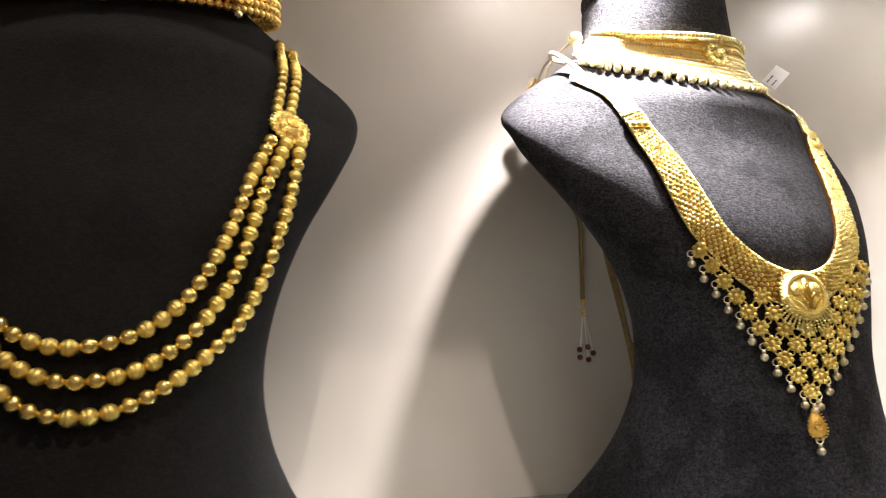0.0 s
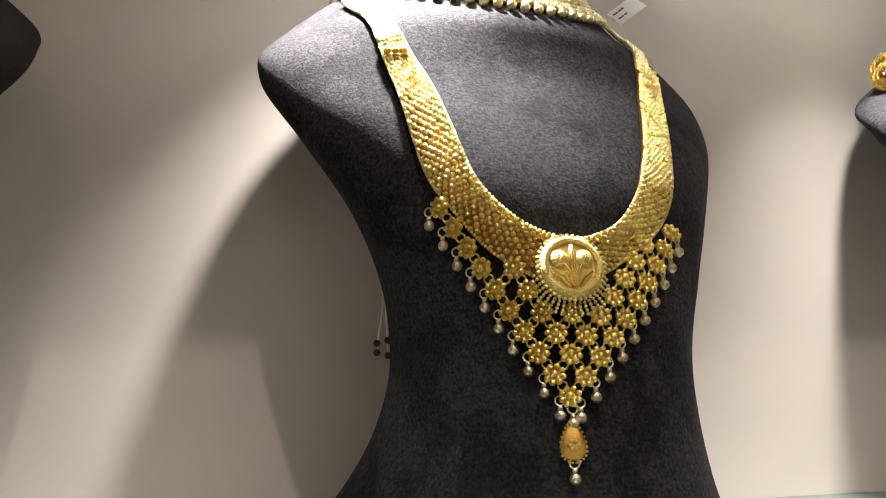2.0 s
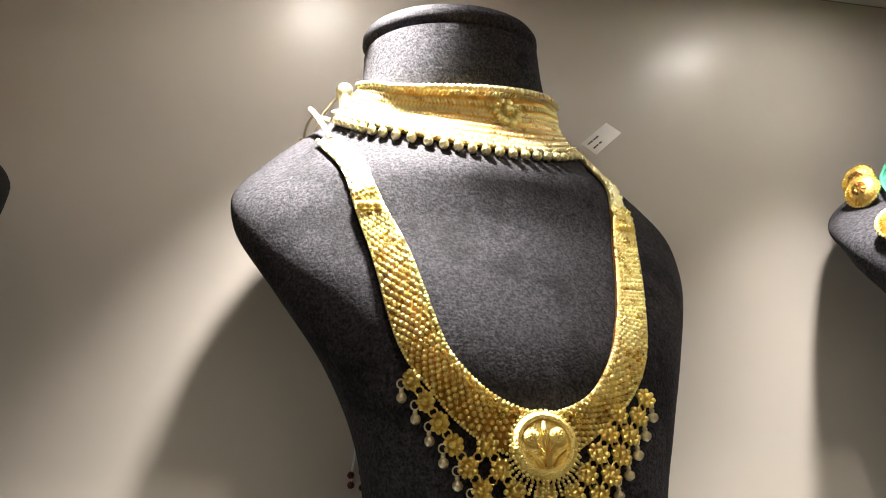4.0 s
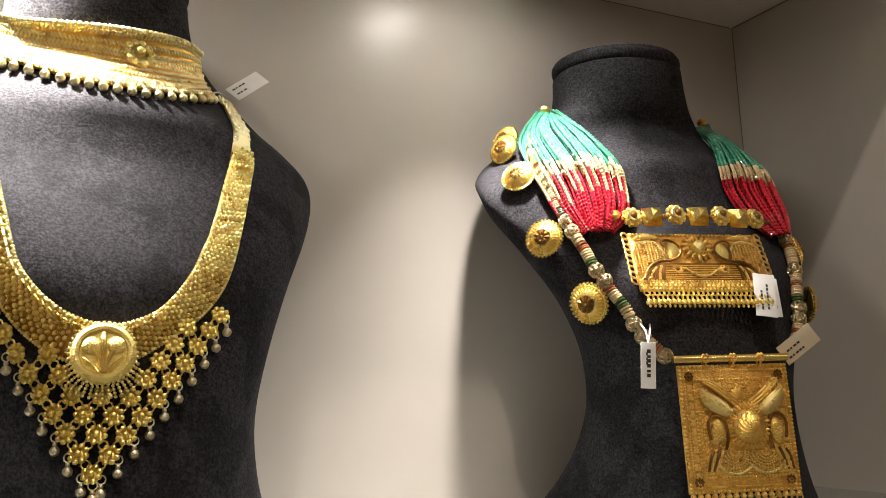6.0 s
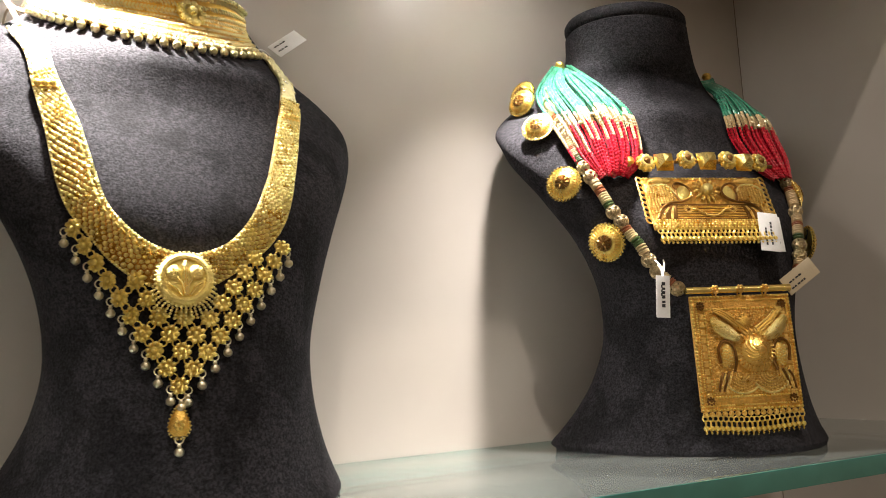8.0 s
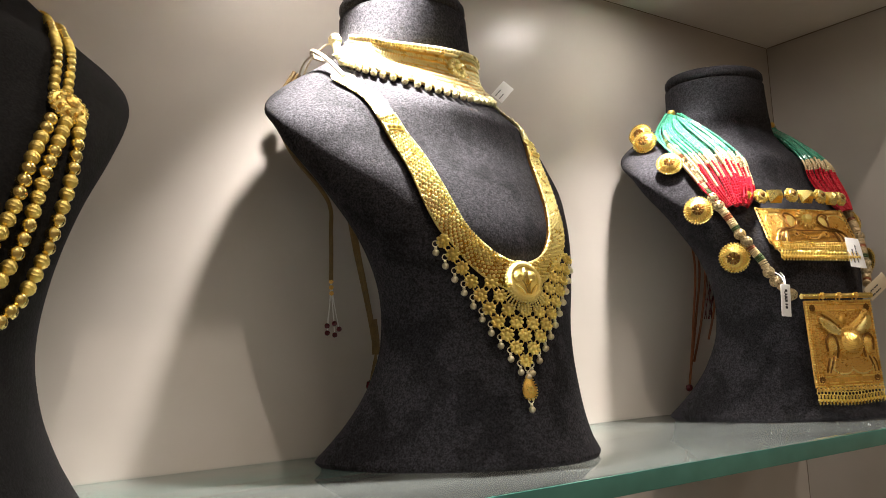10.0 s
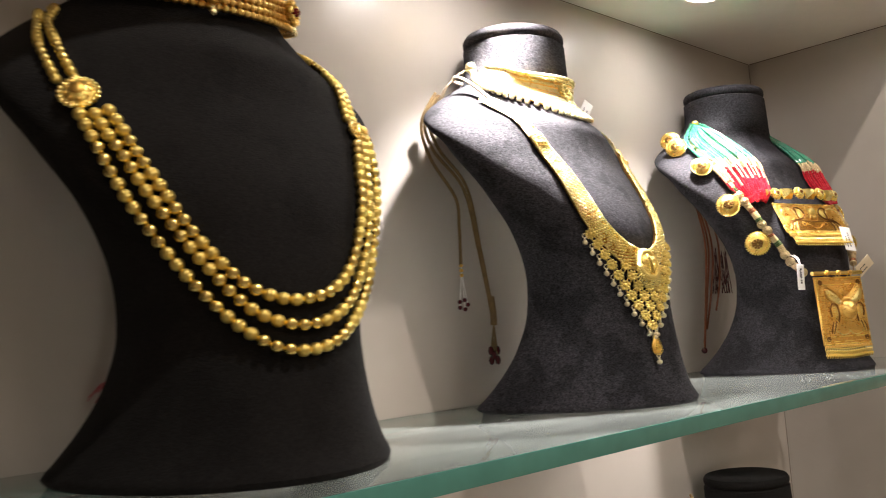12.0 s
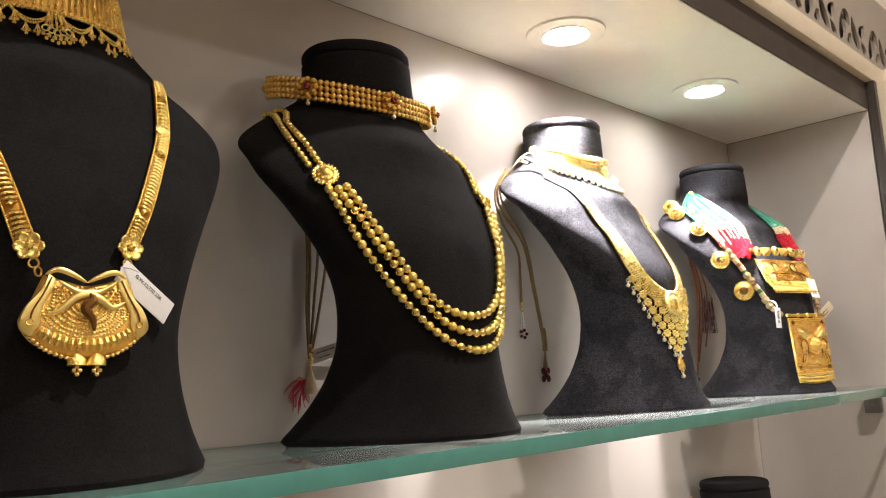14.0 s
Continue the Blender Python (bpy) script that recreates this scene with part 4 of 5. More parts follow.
for k in range(27):
    a = radians(200 + 140 * k / 26)
    part("rim_bead", Geo().ball(0.0012, 8), BRIGHT_GOLD, fan, m=pose(0.0265 * math.cos(a), -0.0005 + 0.0200 * math.sin(a), 0.0012))
for sx in (-1, 1):
    cup = part("drop_cup", Geo().lathe([(0.0042, -0.0026), (0.0040, 0), (0.0020, 0.0022), (0.001, 0.003)], 12, pose(sx * 0.0042 + 0.001, -0.0205, 0.0015, -90), 0.7), GOLD, fan)
    for dx, dy in ((0, -0.0030), (-0.0013, -0.0048), (0.0013, -0.0048), (0, -0.0066)):
        part("drop_bead", Geo().ball(0.0013, 8, pose(sx * 0.0042 + 0.001 + dx, -0.0205 + dy, 0.0018)), BRIGHT_GOLD, cup)
tag_a = thing("price_tag", "white card price tag with printed weight on the pendant", "price tag", "price tags", at=POSES["A"])
m = on(19.8, 87.5, 0.005) @ pose(0, 0, 0, 0, 0, -36)
card("card", tag_a, 0.034, 0.0125, m, words="G.W.12.770 22K")
part("thread", cord([on(8, 98, 0.006).translation, on(11, 97, 0.009).translation, on(14, 95.5, 0.010).translation], 0.0004), PAPER, tag_a)

fringe_choker = thing("fringed_choker", "gold filigree choker with looped bead fringe", "necklace", at=POSES["A"])
rows = [[round_neck(d, 0.0545 - 0.004 * h, 0.0465 - 0.004 * h, 0.0, 0.2570 + 0.026 * h, 0.006) for d in range(-120, 121, 5)] for h in (0, 0.25, 0.5, 0.75, 1)]
part("choker_band", Geo().rings(rows, closed=False, cap=False), OLD_GOLD, fringe_choker)
for h in (0, 1):
    part("rope_edge", beads(rows[-1] if h else rows[0], 0.0013, 0.0024, 7), GOLD, fringe_choker, kind="stuff")
for d in range(-115, 116, 4):
    p0, p1 = round_neck(d, 0.0552, 0.0472, 0, 0.2595, 0.006), round_neck(d + 3, 0.0517, 0.0437, 0, 0.2805, 0.006)
    part("band_rib", Geo().tube([p0, (p0 + p1) / 2, p1], 0.0007, 5), GOLD, fringe_choker)
def neck_low(d, drop, out):
    return round_neck(d, 0.0550 + out, 0.0470 + out, 0, 0.2570 - drop, 0.006)


for d in range(-72, 49, 24):
    for depth in (0.0085, 0.0102):
        path = [neck_low(d + 24 * u / 10, depth * math.sin(math.pi * u / 10), 0.0005 + 0.004 * math.sin(math.pi * u / 10)) for u in range(11)]
        part("chain_loop", beads(spline(path, 40), 0.0008, 0.00135, 6), GOLD, fringe_choker, kind="stuff")
    for u in (0.14, 0.38, 0.62, 0.86):
        at, dp = d + 24 * u, 0.0102 * math.sin(math.pi * u)
        for k, (da, dz) in enumerate(((-1.4, 0.0050), (0.2, 0.0066), (1.6, 0.0048))):
            q = neck_low(at + da, dp + dz, 0.003)
            part("fringe_wire", Geo().tube([neck_low(at, dp, 0.003), q], 0.0004, 4), OLD_GOLD, fringe_choker)
            part("fringe_bead", Geo().ball(0.0013, 8, Matrix.Translation(q)), BRIGHT_GOLD, fringe_choker)
for k in range(-2, 3):
    top, low = neck_low(1.6 * k, 0.001, 0.001), neck_low(2.9 * k, 0.0125 - 0.0008 * abs(k), 0.005)
    part("tassel_chain", beads(spline([top, (top + low) / 2 + Vector((0, -0.001, 0)), low], 20), 0.0009, 0.0016, 6), GOLD, fringe_choker, kind="stuff")
    part("tassel_ring", Geo().ring(0.0019, 0.0005, 12, 5, Matrix.Translation(low + Vector((0, -0.001, -0.0015))) @ pose(0, 0, 0, 70, 25 * k, 0)), PALE_GOLD, fringe_choker)
    for j, (dx, dz) in enumerate(((-0.0014, -0.0052), (0.0014, -0.0056), (0.0002, -0.0078))):
        part("tassel_bead", Geo().ball(0.00135, 8, Matrix.Translation(low + Vector((dx, -0.0015, dz)))), BRIGHT_GOLD, fringe_choker)

# ---- bust D: tasselled choker, plates and medallions ----
def bead_thread(path, r, n=6):
    """A thread of tiny beads as one swelling tube."""
    total = sum((b - a).length for a, b in zip(path, path[1:]))
    k = max(6, int(total / (r * 1.0)))
    fine = spline(path, k)
    return Geo().tube(fine, lambda u: r * (1.0 if int(round(u * k)) % 2 else 0.55), n)


tassels = thing("tassel_choker", "gold plate choker hung on green, cream and red bead tassels", "necklace", at=POSES["D"])
TASSEL_OUT = [(64, 262), (75, 236), (83, 208), (82, 192), (79.5, 177), (72, 164.5)]
TASSEL_IN = [(50, 258), (44, 236), (40, 210), (39.5, 194), (44.5, 176), (56, 164.5)]
rnd = random.Random(11)
for sx in (-1, 1):
    bundle = part("bead_tassel", Geo().lathe([(0.0035, -0.003), (0.0048, 0.0), (0.0035, 0.003)], 12, Matrix.Translation(skin(sx * (0.059 if sx < 0 else 0.064), 0.2625, 0.004)[0]) @ Matrix.Scale(0.75, 4)), OLD_GOLD, tassels, "beaded tassel of green, cream and red strings")
    count = 21
    for k in range(count):
        u = k / (count - 1)
        for layer in (0, 1):
            if layer and k % 4 == 1:
                continue
            keys, wob, cut = [], rnd.uniform(-0.9, 0.9), rnd.randint(-2, 2)
            for q, ((xa, za), (xb, zb)) in enumerate(zip(TASSEL_OUT, TASSEL_IN)):
                x, z = xa + (xb - xa) * u, za + (zb - za) * u
                if sx > 0:
                    x = 55 + (x - 61) * 1.2 if q > 1 else x + 5
                lift = 0.0030 + (0.0075 * math.sin(math.pi * u) + 0.0026 * layer) * (0.55, 0.85, 1.0, 1.0, 0.9, 0.55)[q]
                keys.append(skin(sx * (x + (wob if 0 < q < 5 else 0)) / 1000, (z + (rnd.uniform(-0.8, 0.8) if q else 0)) / 1000, lift)[0])
            full = spline(keys, 80)
            # On the left tassel, cream carried into the red imitates highlights on red beads.
            pale = 41 + cut + (rnd.randint(12, 20) if sx < 0 and layer and k % 2 == 0 else 0)
            for name, mat, i, j in (("green_string", GREEN, 0, 32 + cut), ("cream_string", CREAMBEAD, 32 + cut, pale), ("red_string", RED, pale, 80)):
                part(name, bead_thread(full[i : j + 1], 0.00120), mat, bundle)
    knot = skin(sx * 0.0630, 0.1670, 0.004)[0]
    part("tassel_cap", Geo().ball(0.0030, 10, Matrix.Translation(knot)), RED, bundle, "red bound end")
    for k in range(12):
        u = k / 11
        x, z = 82.5 - 42 * u, 203 + 1.5 * u + rnd.uniform(-5, 5)
        x = 55 + (x - 61) * 1.2 if sx > 0 else x
        part("gold_bead", Geo().ball(0.0015, 7, Matrix.Translation(skin(sx * x / 1000, z / 1000, 0.0056 + 0.0075 * math.sin(math.pi * u))[0])), SILVERY, bundle)

# the row of heavy beads over the upper plate
row = spline([(-0.0490, -0.0820, 0.1735), (-0.0300, -0.0930, 0.1735), (-0.0050, -0.1000, 0.1725), (0.0180, -0.1015, 0.1715), (0.0370, -0.0985, 0.1705)], 40)
part("bead_rod", Geo().tube(row, 0.0012, 6), DARK_GOLD, tassels)
PYR = Geo().lathe([(0.0050, -0.0056), (0.0080, -0.001), (0.0038, 0.0056), (1e-5, 0.0066)], 4).mesh("pyramid_bead", BRIGHT_GOLD, smooth=False)
for k in range(7):
    p = row[int(2 + k * 5.1)] + Vector((0, -0.002, 0))
    n = skin(p.x, min(p.z, 0.28))[1]
    m = frame_at(p, (n.x * 0.6, n.y, 0.25), (0, 0, -1))
    if k % 2:
        part("pyramid_bead", PYR, BRIGHT_GOLD, tassels, m=m @ pose(0, 0, 0, 0, 0, 45))
    else:
        hb = part("flower_bead", flower_mesh("flower_bead", GOLD, 0.0068, 10), GOLD, tassels, m=m)
        part("bead_eye", Geo().ring(0.0030, 0.0012, 14, 6, pose(0, 0, 0.0034)), PALE_GOLD, hb)
        part("bead_stone", Geo().ball(0.0021, 8, pose(0, 0, 0.0036)), DARK_GOLD, hb)
for sx, x in ((-1, -53), (1, 37)):
    part("end_bead", Geo().ball(0.0040, 9, Matrix.Translation(skin(x / 1000, 0.1725, 0.006)[0])), OLD_GOLD, tassels)


def plate_frame(tl, tr, bl, lift=0.0):
    """The pose of a flat plate from three corners, its size: z out, y up, origin in its middle."""
    tl, tr, bl = Vector(tl), Vector(tr), Vector(bl)
    x, y = (tr - tl), (tl - bl)
    w, h = x.length, y.length
    z = x.cross(y).normalized()
    x = x.normalized()
    y = z.cross(x)
    mid = tl + x * w / 2 - y * h / 2 + z * lift
    return Matrix(((x.x, y.x, z.x, mid.x), (x.y, y.y, z.y, mid.y), (x.z, y.z, z.z, mid.z), (0, 0, 0, 1))), w, h


def dish(r, h, n=18, m=None, sq=1.0):
    return Geo().lathe([(r, 0), (r * 0.97, h * 0.4), (r * 0.7, h * 0.85), (r * 0.3, h), (1e-5, h * 1.02)], n, m, sq)


def rope(parent, a, b, z, r=0.0008, name="rope_border"):
    d = (Vector((*b, z)) - Vector((*a, z)))
    k = max(3, int(d.length / (2.2 * r)))
    part(name, beads([Vector((*a, z)), Vector((*b, z))], r, d.length / k * 0.9999, 6), GOLD, parent, kind="stuff")


def fringe(parent, w, y, count, length, wave=0.0):
    for k in range(count):
        x = -w / 2 + w * (k + 0.5) / count
        dy = wave * math.cos(2 * math.pi * (k + 0.5) / count * 1.0)
        g = Geo().ring(length * 0.16, length * 0.045, 8, 4, pose(0, -length * 0.16, 0))
        g.ring(length * 0.14, length * 0.045, 8, 4, pose(0, -length * 0.42, 0, 0, 70, 0))
        g.ball(length * 0.17, 8, pose(0, -length * 0.70, 0))
        g.lathe([(1e-5, -0.5 * length * 0.2), (length * 0.09, 0), (1e-5, 0.5 * length * 0.2)], 6, pose(0, -length * 0.93, 0, -90))
        part("fringe_drop", g, GOLD, parent, m=pose(x, y + dy, 0.0004))


# upper plate with two mirrored swan scrolls
m, w, h = plate_frame((-0.0512, -0.0857, 0.1632), (0.0219, -0.1014, 0.1612), (-0.0565, -0.1030, 0.1288), 0.0015)
up = part("upper_plate", Geo().box((-w / 2, -h / 2, -0.001), (w / 2, h / 2, 0.0006), 0.0005), PLATE_GROUND, tassels, "chased gold plate with mirrored scrolls and a sun", m=m)
part("hatched_field", Geo().box((-0.0300, -0.0128, 0.0004), (0.0300, -0.0010, 0.0010), 0.0003), BROWN_GOLD, up, "dark hatched ground of the plate")
for sx in (-1, 1):
    for k in range(9):
        part("chain_ring", Geo().ring(0.0022, 0.0006, 10, 5, pose(sx * (w / 2 + 0.0016), h / 2 - 0.0015 - k * 0.0038, 0, 0, 20, 0)), PLATE_GOLD, up)
    g = Geo()
    for k in range(10):
        x = -0.0362 + 0.0018 * k
        top, low = 0.0118 - 48 * (x + 0.0270) ** 2, -0.0095 if x < -0.0310 else -0.0004 - 0.55 * abs(x + 0.0230)
        for q in range(max(0, int((top - low) / 0.0013))):
            g.ball(0.00082, 6, pose(sx * x, top - 0.0013 * q, 0.0012 + 0.0008 * math.sin(math.pi * (k + 0.5) / 10)) @ Matrix.Diagonal((1, 0.8, 0.9, 1)))
    part("wing_relief", g, PLATE_GOLD, up, kind="stuff")
    part("wing_edge", Geo().tube(spline([(sx * x, y, 0.0016) for x, y in ((-0.0368, 0.0060), (-0.0340, 0.0112), (-0.0280, 0.0132), (-0.0225, 0.0115), (-0.0192, 0.0050))], 24), 0.0007, 5), PALE_GOLD, up)
    part("swan_head", dish(0.0042, 0.0022, 18, pose(-sx * 0.0143, 0.0068, 0.0010, 0, 0, -sx * 16) @ Matrix.Diagonal((0.92, 1.45, 1, 1))), SATIN_GOLD, up)
    part("swan_neck", Geo().tube(spline([(sx * x, y, z) for x, y, z in ((-0.0338, -0.0122, 0.0012), (-0.0300, -0.0052, 0.0016), (-0.0243, -0.0014, 0.0022), (-0.0175, -0.0008, 0.0026), (-0.0119, 0.0018, 0.0028), (-0.0096, 0.0063, 0.0028), (-0.0116, 0.0105, 0.0028), (-0.0152, 0.0130, 0.0028), (-0.0184, 0.0128, 0.0028), (-0.0197, 0.0107, 0.0028), (-0.0186, 0.0090, 0.0028))], 60), 0.00072, 6), BROWN_GOLD, up)
    part("swan_neck", Geo().tube(spline([(sx * -0.0184, 0.0092, 0.0024), (sx * -0.0188, 0.0040, 0.0024), (sx * -0.0176, -0.0002, 0.0024)], 16), 0.0006, 6), BROWN_GOLD, up)
    for k in range(5):
        part("tail_flute", Geo().tube(spline([(sx * (0.0330 - k * 0.0026), -0.0126, 0.0012), (sx * (0.0312 - k * 0.0023), -0.0086 + 0.0003 * k, 0.0018), (sx * (0.0272 - k * 0.0016), -0.0050 + 0.0005 * k, 0.0014)], 12), 0.0008, 5), PLATE_GOLD if k % 2 else BROWN_GOLD, up)
    star = part("small_star", dish(0.0009, 0.0010, 8, pose(sx * 0.0136, -0.0052, 0.0010)), BROWN_GOLD, up)
    for k in range(12):
        part("star_ray", Geo().ball(0.00055, 6, pose(sx * 0.0136 + 0.0022 * math.cos(k * math.tau / 12), -0.0052 + 0.0022 * math.sin(k * math.tau / 12), 0.0012, 0, 0, 30 * k) @ Matrix.Diagonal((1.9, 0.8, 1, 1))), PLATE_GOLD, up)
    part("corner_leaf", petal_bar([(sx * 0.0345, 0.0150, 0.0008), (sx * 0.0280, 0.0170, 0.0014), (sx * 0.0200, 0.0158, 0.0010)], 0.0020, 0.0009), PLATE_GOLD, up)
for k in range(8):
    part("ground_line", Geo().tube([(-0.0215, -0.0030 - 0.0012 * k, 0.0011), (0, -0.0032 - 0.0012 * k, 0.0012), (0.0215, -0.0030 - 0.0012 * k, 0.0011)], 0.00028, 5), OLD_GOLD, up)
part("garland", Geo().tube(spline([(-0.0112, -0.0060, 0.0016), (-0.0085, -0.0062, 0.0018), (-0.0050, -0.0092, 0.0018), (0.0, -0.0108, 0.0018), (0.0050, -0.0092, 0.0018), (0.0085, -0.0062, 0.0018), (0.0112, -0.0060, 0.0016)], 40), 0.0007, 6), PLATE_GOLD, up)
sun = part("sun", dish(0.0042, 0.0050, 16, pose(0.0008, 0.0086, 0.0010)), PALE_GOLD, up)
for k in range(14):
    part("ray", petal_bar([(0.0008 + r * math.cos(k * math.tau / 14 + 0.02 * r * 1000), 0.0086 + r * math.sin(k * math.tau / 14 + 0.02 * r * 1000), z) for r, z in ((0.0040, 0.0020), (0.0068, 0.0028), (0.0094, 0.0014))], 0.0011, 0.0009), PLATE_GOLD, up)
for y, r in ((h / 2 - 0.0012, 0.0009), (-h / 2 + 0.0062, 0.0007), (-h / 2 + 0.0046, 0.0008), (-h / 2 + 0.0028, 0.0012), (-h / 2 + 0.0008, 0.0009)):
    rope(up, (-w / 2 + 0.001, y), (w / 2 - 0.001, y), 0.0010, r)
fringe(up, w - 0.004, -h / 2 + 0.0004, 26, 0.0108)

# lower necklace: discs, filigree balls and wooden beads
long = thing("medallion_necklace", "long necklace of wooden beads, gold medallions and a square plate", "necklace", at=POSES["D"])
BEAD = {m.name: Geo().lathe([(0.0028, -0.0007), (0.0034, -0.0003), (0.0034, 0.0003), (0.0028, 0.0007)], 12).mesh("disc_bead", m) for m in (CREAMBEAD, BROWNBEAD, OLIVE)}
FILI = Geo()
for k in range(26):
    z = 1 - 2 * (k + 0.5) / 26
    a = k * 2.4
    FILI.ring(0.0013, 0.00042, 8, 4, frame_at(Vector((math.cos(a) * math.sqrt(1 - z * z), math.sin(a) * math.sqrt(1 - z * z), z)) * 0.0040, (math.cos(a) * math.sqrt(1 - z * z), math.sin(a) * math.sqrt(1 - z * z), z), (0.3, 0.4, -1)))
FILI.ball(0.0027, 10)
FILI = FILI.mesh("filigree_ball", ANTIQUE)


def disc_string(pts, seq, start=0.0):
    path = lay(pts, 0.0040, 200)
    string = part("bead_string", Geo().tube(path, 0.0006, 5), CORD, long)
    s, k = start, 0
    lens = [0.0]
    for a, b in zip(path, path[1:]):
        lens.append(lens[-1] + (b - a).length)
    for ch in seq:
        step = 0.0080 if ch == "F" else 0.00155
        mid = s + step / 2
        if mid > lens[-1]:
            break
        i = next(q for q in range(len(lens)) if lens[q] >= mid)
        d = (path[min(i + 1, 200)] - path[max(i - 1, 0)]).normalized()
        m = Matrix.Translation(path[i]) @ d.to_track_quat("Z", "Y").to_matrix().to_4x4()
        if ch == "F":
            part("filigree_ball", FILI, OLD_GOLD, string, m=m)
        else:
            me = BEAD[{"c": CREAMBEAD, "b": BROWNBEAD, "g": OLIVE}[ch].name]
            part("disc_bead", me, CREAMBEAD, string, m=m)
        s += step


disc_string([(-60, 249), (-71, 235), (-79, 214), (-79, 187), (-76.5, 169), (-72, 155), (-68.5, 144), (-65, 137), (-62, 130), (-57.6, 122), (-52, 108.5), (-46, 100), (-40, 92.5)], "bbccccbbFccccgggccccFccccbbccccFFccccbbccccgggFFccccbbbccccggFFbbccccgggccccFFcccbbFFccc")
disc_string([(76, 212), (72, 190), (64, 169), (60.6, 154.5), (56, 140.6), (49.6, 127.3), (46.7, 116.6), (38, 102.6), (20, 91.5)], "ccccggccccFFbbccccbbccccggFFbbccccccccFccccbbccccggFFcccbbcc")


def medallion(x, z, r, lift, spin=0, tip=(0, 0)):
    md = part("medallion", Geo().lathe([(r * 0.86, -0.001), (r * 0.90, 0.0002), (r * 0.82, 0.0012), (r * 0.70, 0.0010), (r * 0.60, 0.0026), (r * 0.42, 0.0034), (r * 0.38, 0.0028), (r * 0.2, 0.0026), (1e-5, 0.0030)], 32), GOLD, long, "round gold medallion with a beaded rim", m=on(x, z, lift) @ pose(0, 0, 0, tip[0], tip[1], spin))
    RIM = Geo().ball(r * 0.095, 7).mesh("rim_bead", BRIGHT_GOLD)
    for k in range(30):
        a = k * math.tau / 30
        part("rim_bead", RIM, GOLD, md, m=pose(r * 0.92 * math.cos(a), r * 0.92 * math.sin(a), 0.0))
    FLU = Geo().tube([(r * 0.56, 0, 0.0026), (r * 0.66, 0, 0.0020), (r * 0.76, 0, 0.0012)], r * 0.05, 5).mesh("flute", OLD_GOLD)
    for k in range(28):
        part("flute", FLU, OLD_GOLD, md, m=pose(0, 0, 0, 0, 0, k * 360 / 28))
    PET = Geo().tube([(r * 0.08, 0, 0.0034), (r * 0.22, 0, 0.0040), (r * 0.36, 0, 0.0032)], lambda u: r * 0.075 * (0.5 + u), 5).mesh("petal", BROWN_GOLD)
    for k in range(9):
        part("petal", PET, BROWN_GOLD, md, m=pose(0, 0, 0, 0, 0, k * 40))
    part("eye", Geo().ball(r * 0.10, 8, pose(0, 0, 0.004)), BRIGHT_GOLD, md)


medallion(-78, 240, 0.0105, 0.006, tip=(35, 0))
medallion(-85, 230, 0.0108, 0.006, tip=(30, 0))
medallion(-91.5, 203.5, 0.0108, 0.006, tip=(14, 0))
medallion(-88, 164, 0.0116, 0.005)
medallion(-70, 126.5, 0.0122, 0.005)
medallion(68, 157, 0.0105, 0.004, tip=(0, 25))
medallion(62.5, 124, 0.0110, 0.006, tip=(0, 25))

# square plate
m, w, h = plate_frame((-0.0448, -0.1139, 0.0891), (0.0143, -0.1258, 0.0886), (-0.0466, -0.1187, 0.0246), 0.0015)
bar = part("bar", Geo().tube([(-w / 2 - 0.002, h / 2 + 0.0032, 0.001), (w / 2 + 0.001, h / 2 + 0.0032, 0.001)], 0.0021, 10), BRIGHT_GOLD, long, "polished gold bar", m=m)
for k in range(3):
    x = -w / 4 + k * w / 4
    part("bar_knot", flower_mesh("bar_knot", PLATE_GOLD, 0.0026, 6), PLATE_GOLD, bar, m=pose(x, h / 2 + 0.0032, 0.0028))
    part("bar_loop", Geo().ring(0.0021, 0.0006, 12, 5, pose(x, h / 2 + 0.0012, 0.001, 0, 90, 0)), PLATE_GOLD, bar)
pl = part("square_plate", Geo().box((-w / 2, -h / 2, -0.001), (w / 2, h / 2, 0.0006), 0.0005), PLATE_GROUND, long, "chased square gold plate with a raised boss and leaf scrolls", m=m)
for a, b in (((-1, 1), (1, 1)), ((-1, -1), (1, -1)), ((-1, 1), (-1, -1)), ((1, 1), (1, -1))):
    for ins, r in ((0.0009, 0.0009), (0.0032, 0.0006), (0.0078, 0.0008)):
        rope(pl, (a[0] * (w / 2 - ins), a[1] * (h / 2 - ins)), (b[0] * (w / 2 - ins), b[1] * (h / 2 - ins)), 0.0009, r)
